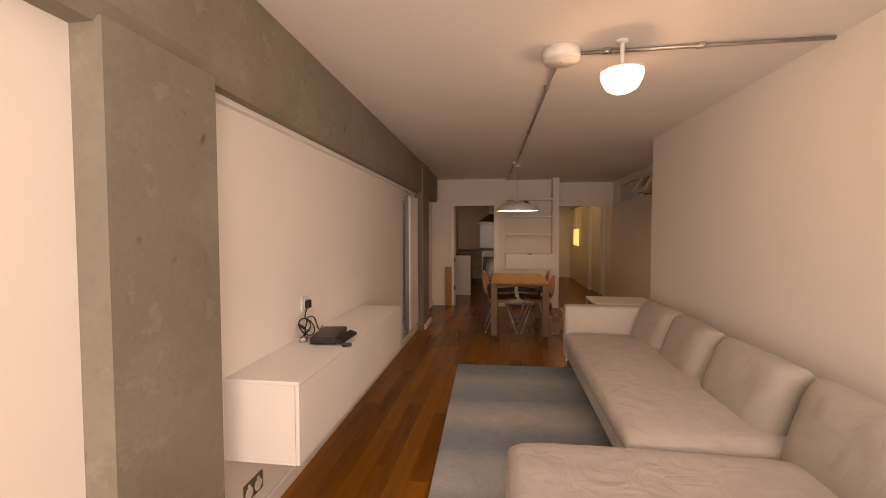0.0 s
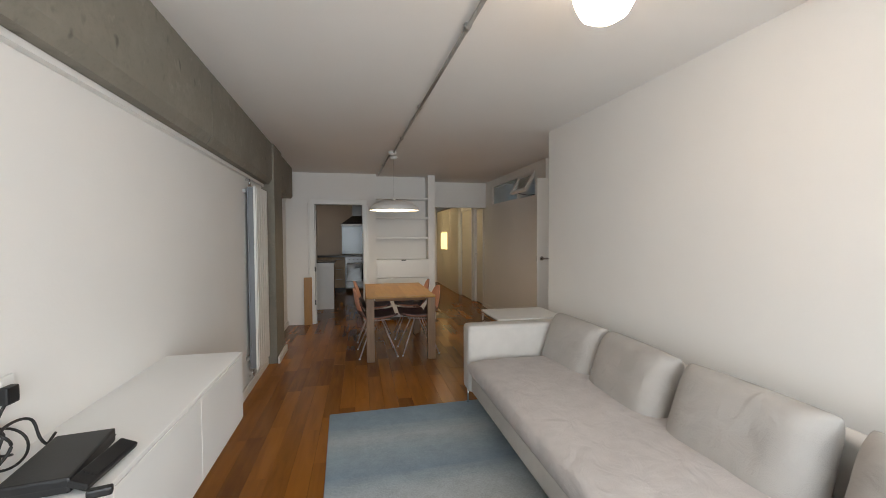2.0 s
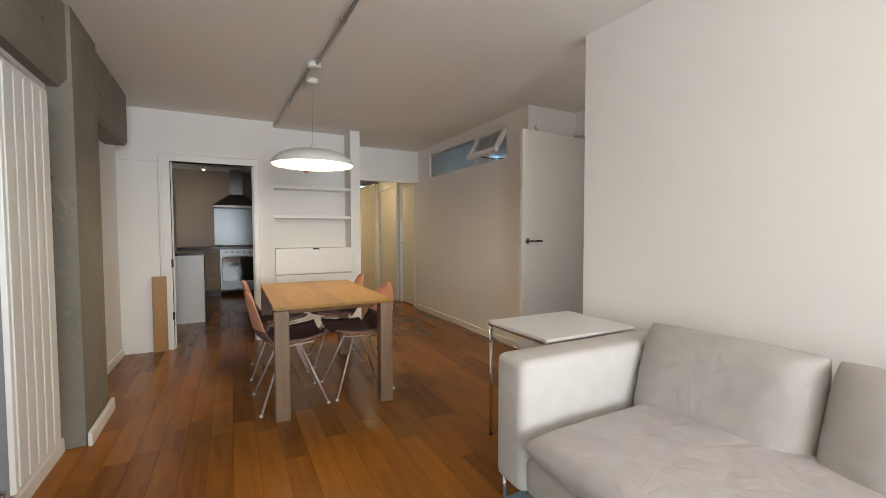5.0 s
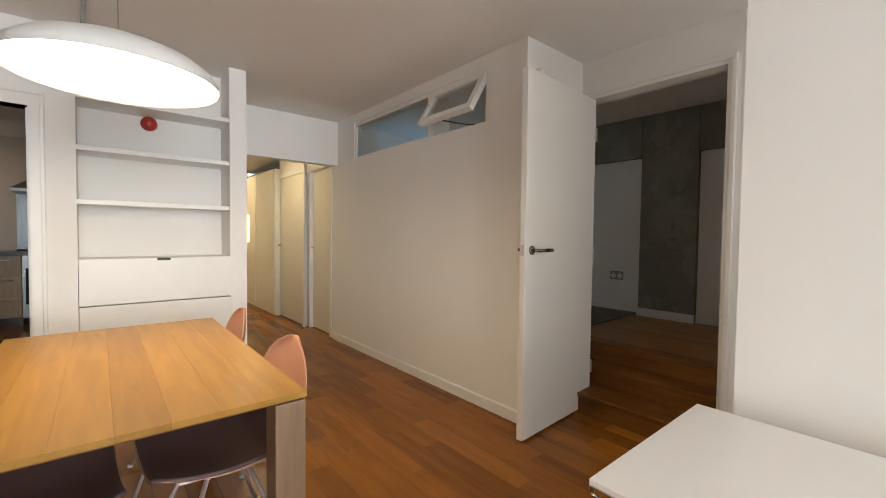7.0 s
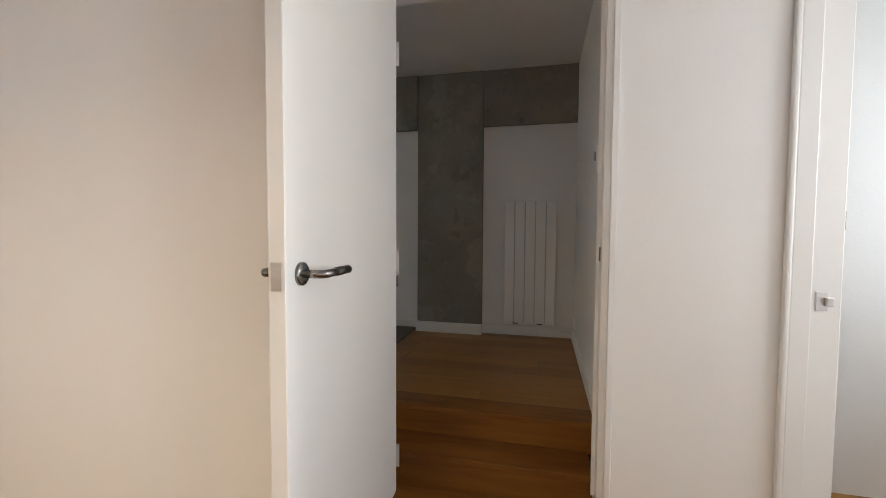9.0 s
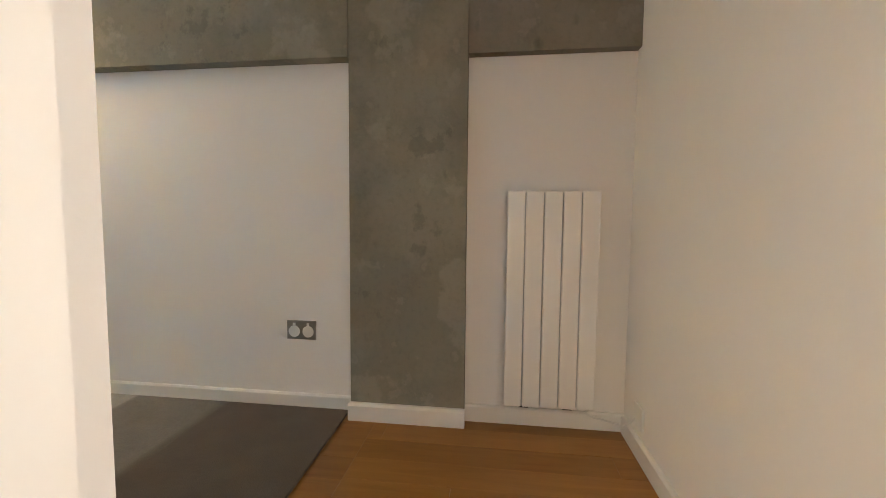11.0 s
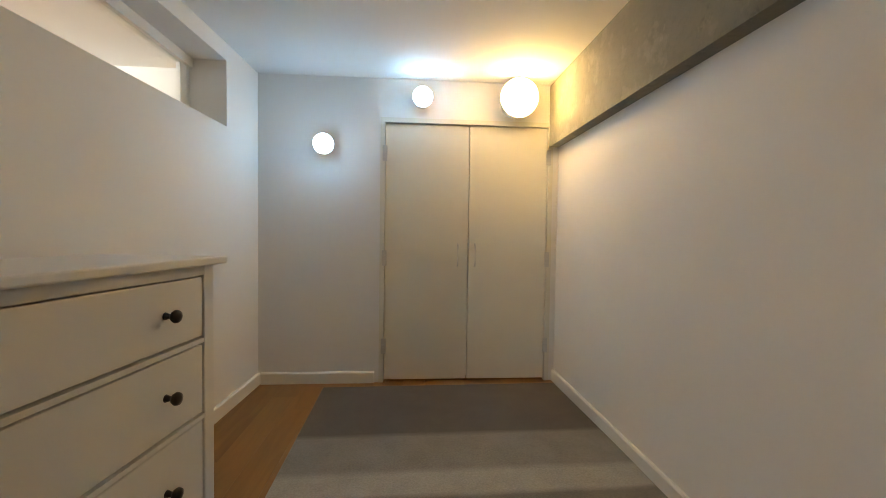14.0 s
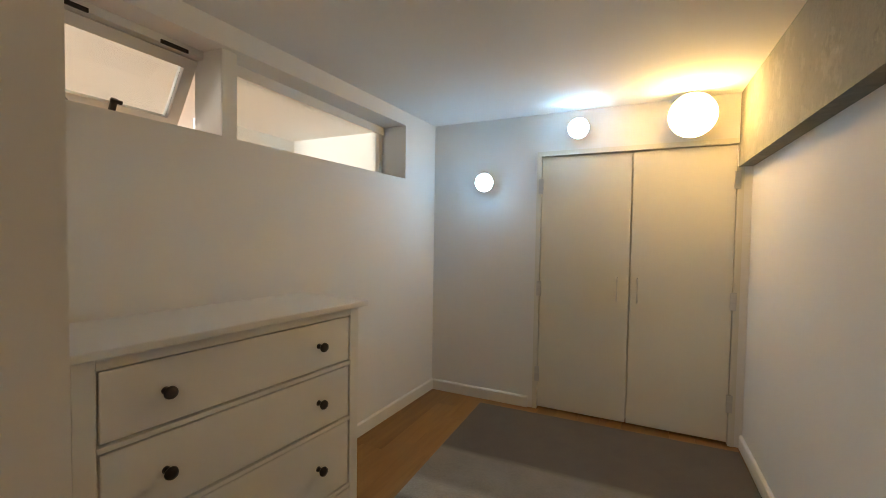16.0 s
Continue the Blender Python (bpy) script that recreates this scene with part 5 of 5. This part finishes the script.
def chest():
    x0, x1, y0, y1 = -0.372, 0.0, -0.890, 0.0
    c = thing("chest_of_drawers", pose(3.358, 6.82, 0, 0, 0, -6.0), "white painted chest of drawers with dark round knobs", "chest of drawers")
    H = 1.29
    part("top", box(x0 - 0.005, x1 + 0.022, y0 - 0.03, y1 + 0.036, H - 0.022, H, 0.005), GLOSS, c)
    part("carcass", box(x0, x1 - 0.026, y0, y1, ZB + 0.14, H - 0.022), GLOSS, c)
    for y in (y0, y1 - 0.045):
        part("corner_post", box(x1 - 0.02, x1, y, y + 0.045, ZB + 0.02, H - 0.022, 0.002, 1), GLOSS, c)
        part("foot", box(x0, x0 + 0.05, y, y + 0.045, ZB + 0.003, ZB + 0.14), GLOSS, c)
        part("foot", box(x1 - 0.05, x1 - 0.001, y + 0.001, y + 0.044, ZB + 0.003, ZB + 0.02), GLOSS, c)
    part("top_rail", box(x1 - 0.02, x1, y0 + 0.045, y1 - 0.045, H - 0.05, H - 0.022), GLOSS, c)
    part("bottom_rail", box(x1 - 0.02, x1, y0 + 0.045, y1 - 0.045, ZB + 0.09, ZB + 0.165), GLOSS, c)
    for z0, z1 in ((1.065, 1.237), (0.845, 1.043), (0.575, 0.825)):
        part("rail", box(x1 - 0.02, x1 - 0.001, y0 + 0.045, y1 - 0.045, z0 - 0.018, z0 - 0.005), GLOSS, c)
        d = part("drawer_front", box(x1 - 0.018, x1 - 0.003, y0 + 0.051, y1 - 0.051, z0 + 0.001, z1 - 0.002, 0.004), GLOSS, c)
        for y in (-0.702, -0.200):
            m = Matrix.Translation((x1 - 0.003, y, (z0 + z1) / 2)) @ Matrix.Rotation(radians(90), 4, "Y")
            part("knob", moved(lathe([(0, 0), (0.010, 0), (0.007, 0.008), (0.006, 0.014), (0.013, 0.02), (0.017, 0.027), (0.015, 0.034), (0.006, 0.037), (0, 0.0375)], 20), m), KNOB, d, "dark bronze round knob", True)


chest()


def globe(m, radius, mat, label):
    g = thing("globe_wall_lamp", m, label, "wall lamp", "globe lamps over the wardrobe")
    part("base", moved(lathe([(0, 0), (radius * 0.8, 0), (radius * 0.8, 0.012), (radius * 0.7, 0.025), (0, 0.025)], 24), Matrix.Rotation(radians(90), 4, "X")), WHITEPLASTIC, g, "", True)
    bm = bmesh.new()
    bmesh.ops.create_uvsphere(bm, u_segments=24, v_segments=14, radius=radius)
    # Opaque shell added round the back to cut the glow on wall and ceiling.
    cup = [(radius * 1.03 * math.sin(a), radius * 1.03 * math.cos(a)) for a in [radians(d) for d in (2, 14, 28, 42, 56, 70, 82, 93)]]
    cup += [(radius * 1.01 * math.sin(a), radius * 1.01 * math.cos(a)) for a in [radians(d) for d in (93, 70, 46, 24, 2)]]
    part("holder", moved(lathe(cup, 32), Matrix.Translation((0, -radius - 0.015, 0)) @ Matrix.Rotation(radians(-84), 4, "X")), WHITEPLASTIC, g, "added white shell that shields wall and ceiling from the lamp", True)
    part("globe", moved(bm, Matrix.Translation((0, -radius - 0.015, 0))), mat, g, "glowing opal globe", True)


globe(pose(3.387, 8.26, 1.925), 0.062, GLOW_BLUE, "small cold white globe wall lamp, lit")
globe(pose(4.003, 8.26, 2.238), 0.062, GLOW_BLUE, "small cold white globe wall lamp, lit")
globe(pose(4.61, 8.26, 2.236), 0.118, GLOW_WARM, "large warm yellow globe wall lamp, lit")


# ---- floor boards ----
def boards(region, width, lengths, z0, z1, seed, x_run=False):
    rng = random.Random(seed)
    x0, x1, y0, y1 = region
    out = []
    x = x0
    while x < x1 - 0.005:
        xe = min(x + width, x1)
        y = y0 - rng.random() * lengths[1]
        while y < y1:
            ye = y + rng.uniform(*lengths)
            a, b = max(y, y0), min(ye, y1)
            if b - a > 0.02:
                out.append((x + 0.0006, xe - 0.0006, a + 0.0006, b - 0.0006, z0, z1 - rng.random() * 0.0006))
            y = ye
        x = xe
    return out


def joined_boards(name, rows, mat, label, kind="structure", parent=None):
    verts, faces = [], []
    for a, b, c, d, e, f in rows:
        n = len(verts)
        verts += [(a, c, e), (b, c, e), (b, d, e), (a, d, e), (a, c, f), (b, c, f), (b, d, f), (a, d, f)]
        faces += [[n + i for i in q] for q in ((4, 5, 6, 7), (0, 1, 5, 4), (1, 2, 6, 5), (2, 3, 7, 6), (3, 0, 4, 7))]
    data = bpy.data.meshes.new(name)
    data.from_pydata(verts, [], faces)
    data.materials.append(mat)
    ob = new(name, data)
    if parent:
        ob.parent = parent
    return tagged(ob, label, kind=kind)


living = boards((-0.66, 2.69, YB, 8.36), 0.118, (0.45, 0.95), -0.014, 0.0, 4)
near = [r for r in living if 2.2 < r[2] and r[3] < 7.2 and r[0] < 2.1]
far = [r for r in living if r not in near]
floor = thing("floor", pose(0, 0, 0), "polished reddish brown hardwood strip floor", "floor")
tagged(floor, kind="structure")
cubes = {}
for a, b, c, d, e, f in near[:300]:
    key = (round(b - a, 3), round((d - c) * 20) / 20)
    if key not in cubes:
        cubes[key] = mesh_of("floor_board", box(0, 1, 0, 1, 0, 1), FLOOR_OBJ)
    ob = new("floor_board", cubes[key])
    ob.parent = floor
    ob.location, ob.scale = (a, c, e), (b - a, d - c, f - e)
joined_boards("floor_boards", far + near[300:] + boards((2.69, 3.40, 3.1, 5.72), 0.118, (0.45, 0.95), -0.014, 0.0, 6)
              + boards((1.53, 2.95, 8.36, 12.75), 0.118, (0.45, 0.95), -0.014, 0.0, 7)
              + boards((-1.75, 1.53, 8.36, 11.75), 0.118, (0.45, 0.95), -0.014, 0.0, 8)
              + boards((3.401, 3.42, 3.42, 4.7), 0.06, (0.45, 0.95), -0.014, 0.0, 9)
              + boards((-1.0, -0.66, 5.8, 8.36), 0.118, (0.45, 0.95), -0.014, 0.0, 10), FLOOR_ISL, "hardwood strips further off", "stuff", floor)
bedfloor = thing("bedroom_floor", pose(0, 0, 0), "warm brown wooden strip floor of the raised bedroom", "floor")
tagged(bedfloor, kind="structure")
joined_boards("floor_boards", boards((3.66, BXW, 4.765, 5.83), 0.13, (0.8, 1.6), ZB - 0.014, ZB, 11) + boards((2.87, BXW, 5.83, 8.42), 0.13, (0.8, 1.6), ZB - 0.014, ZB, 12),
              BEDBOARD, "warm brown wooden strips", "stuff", bedfloor)
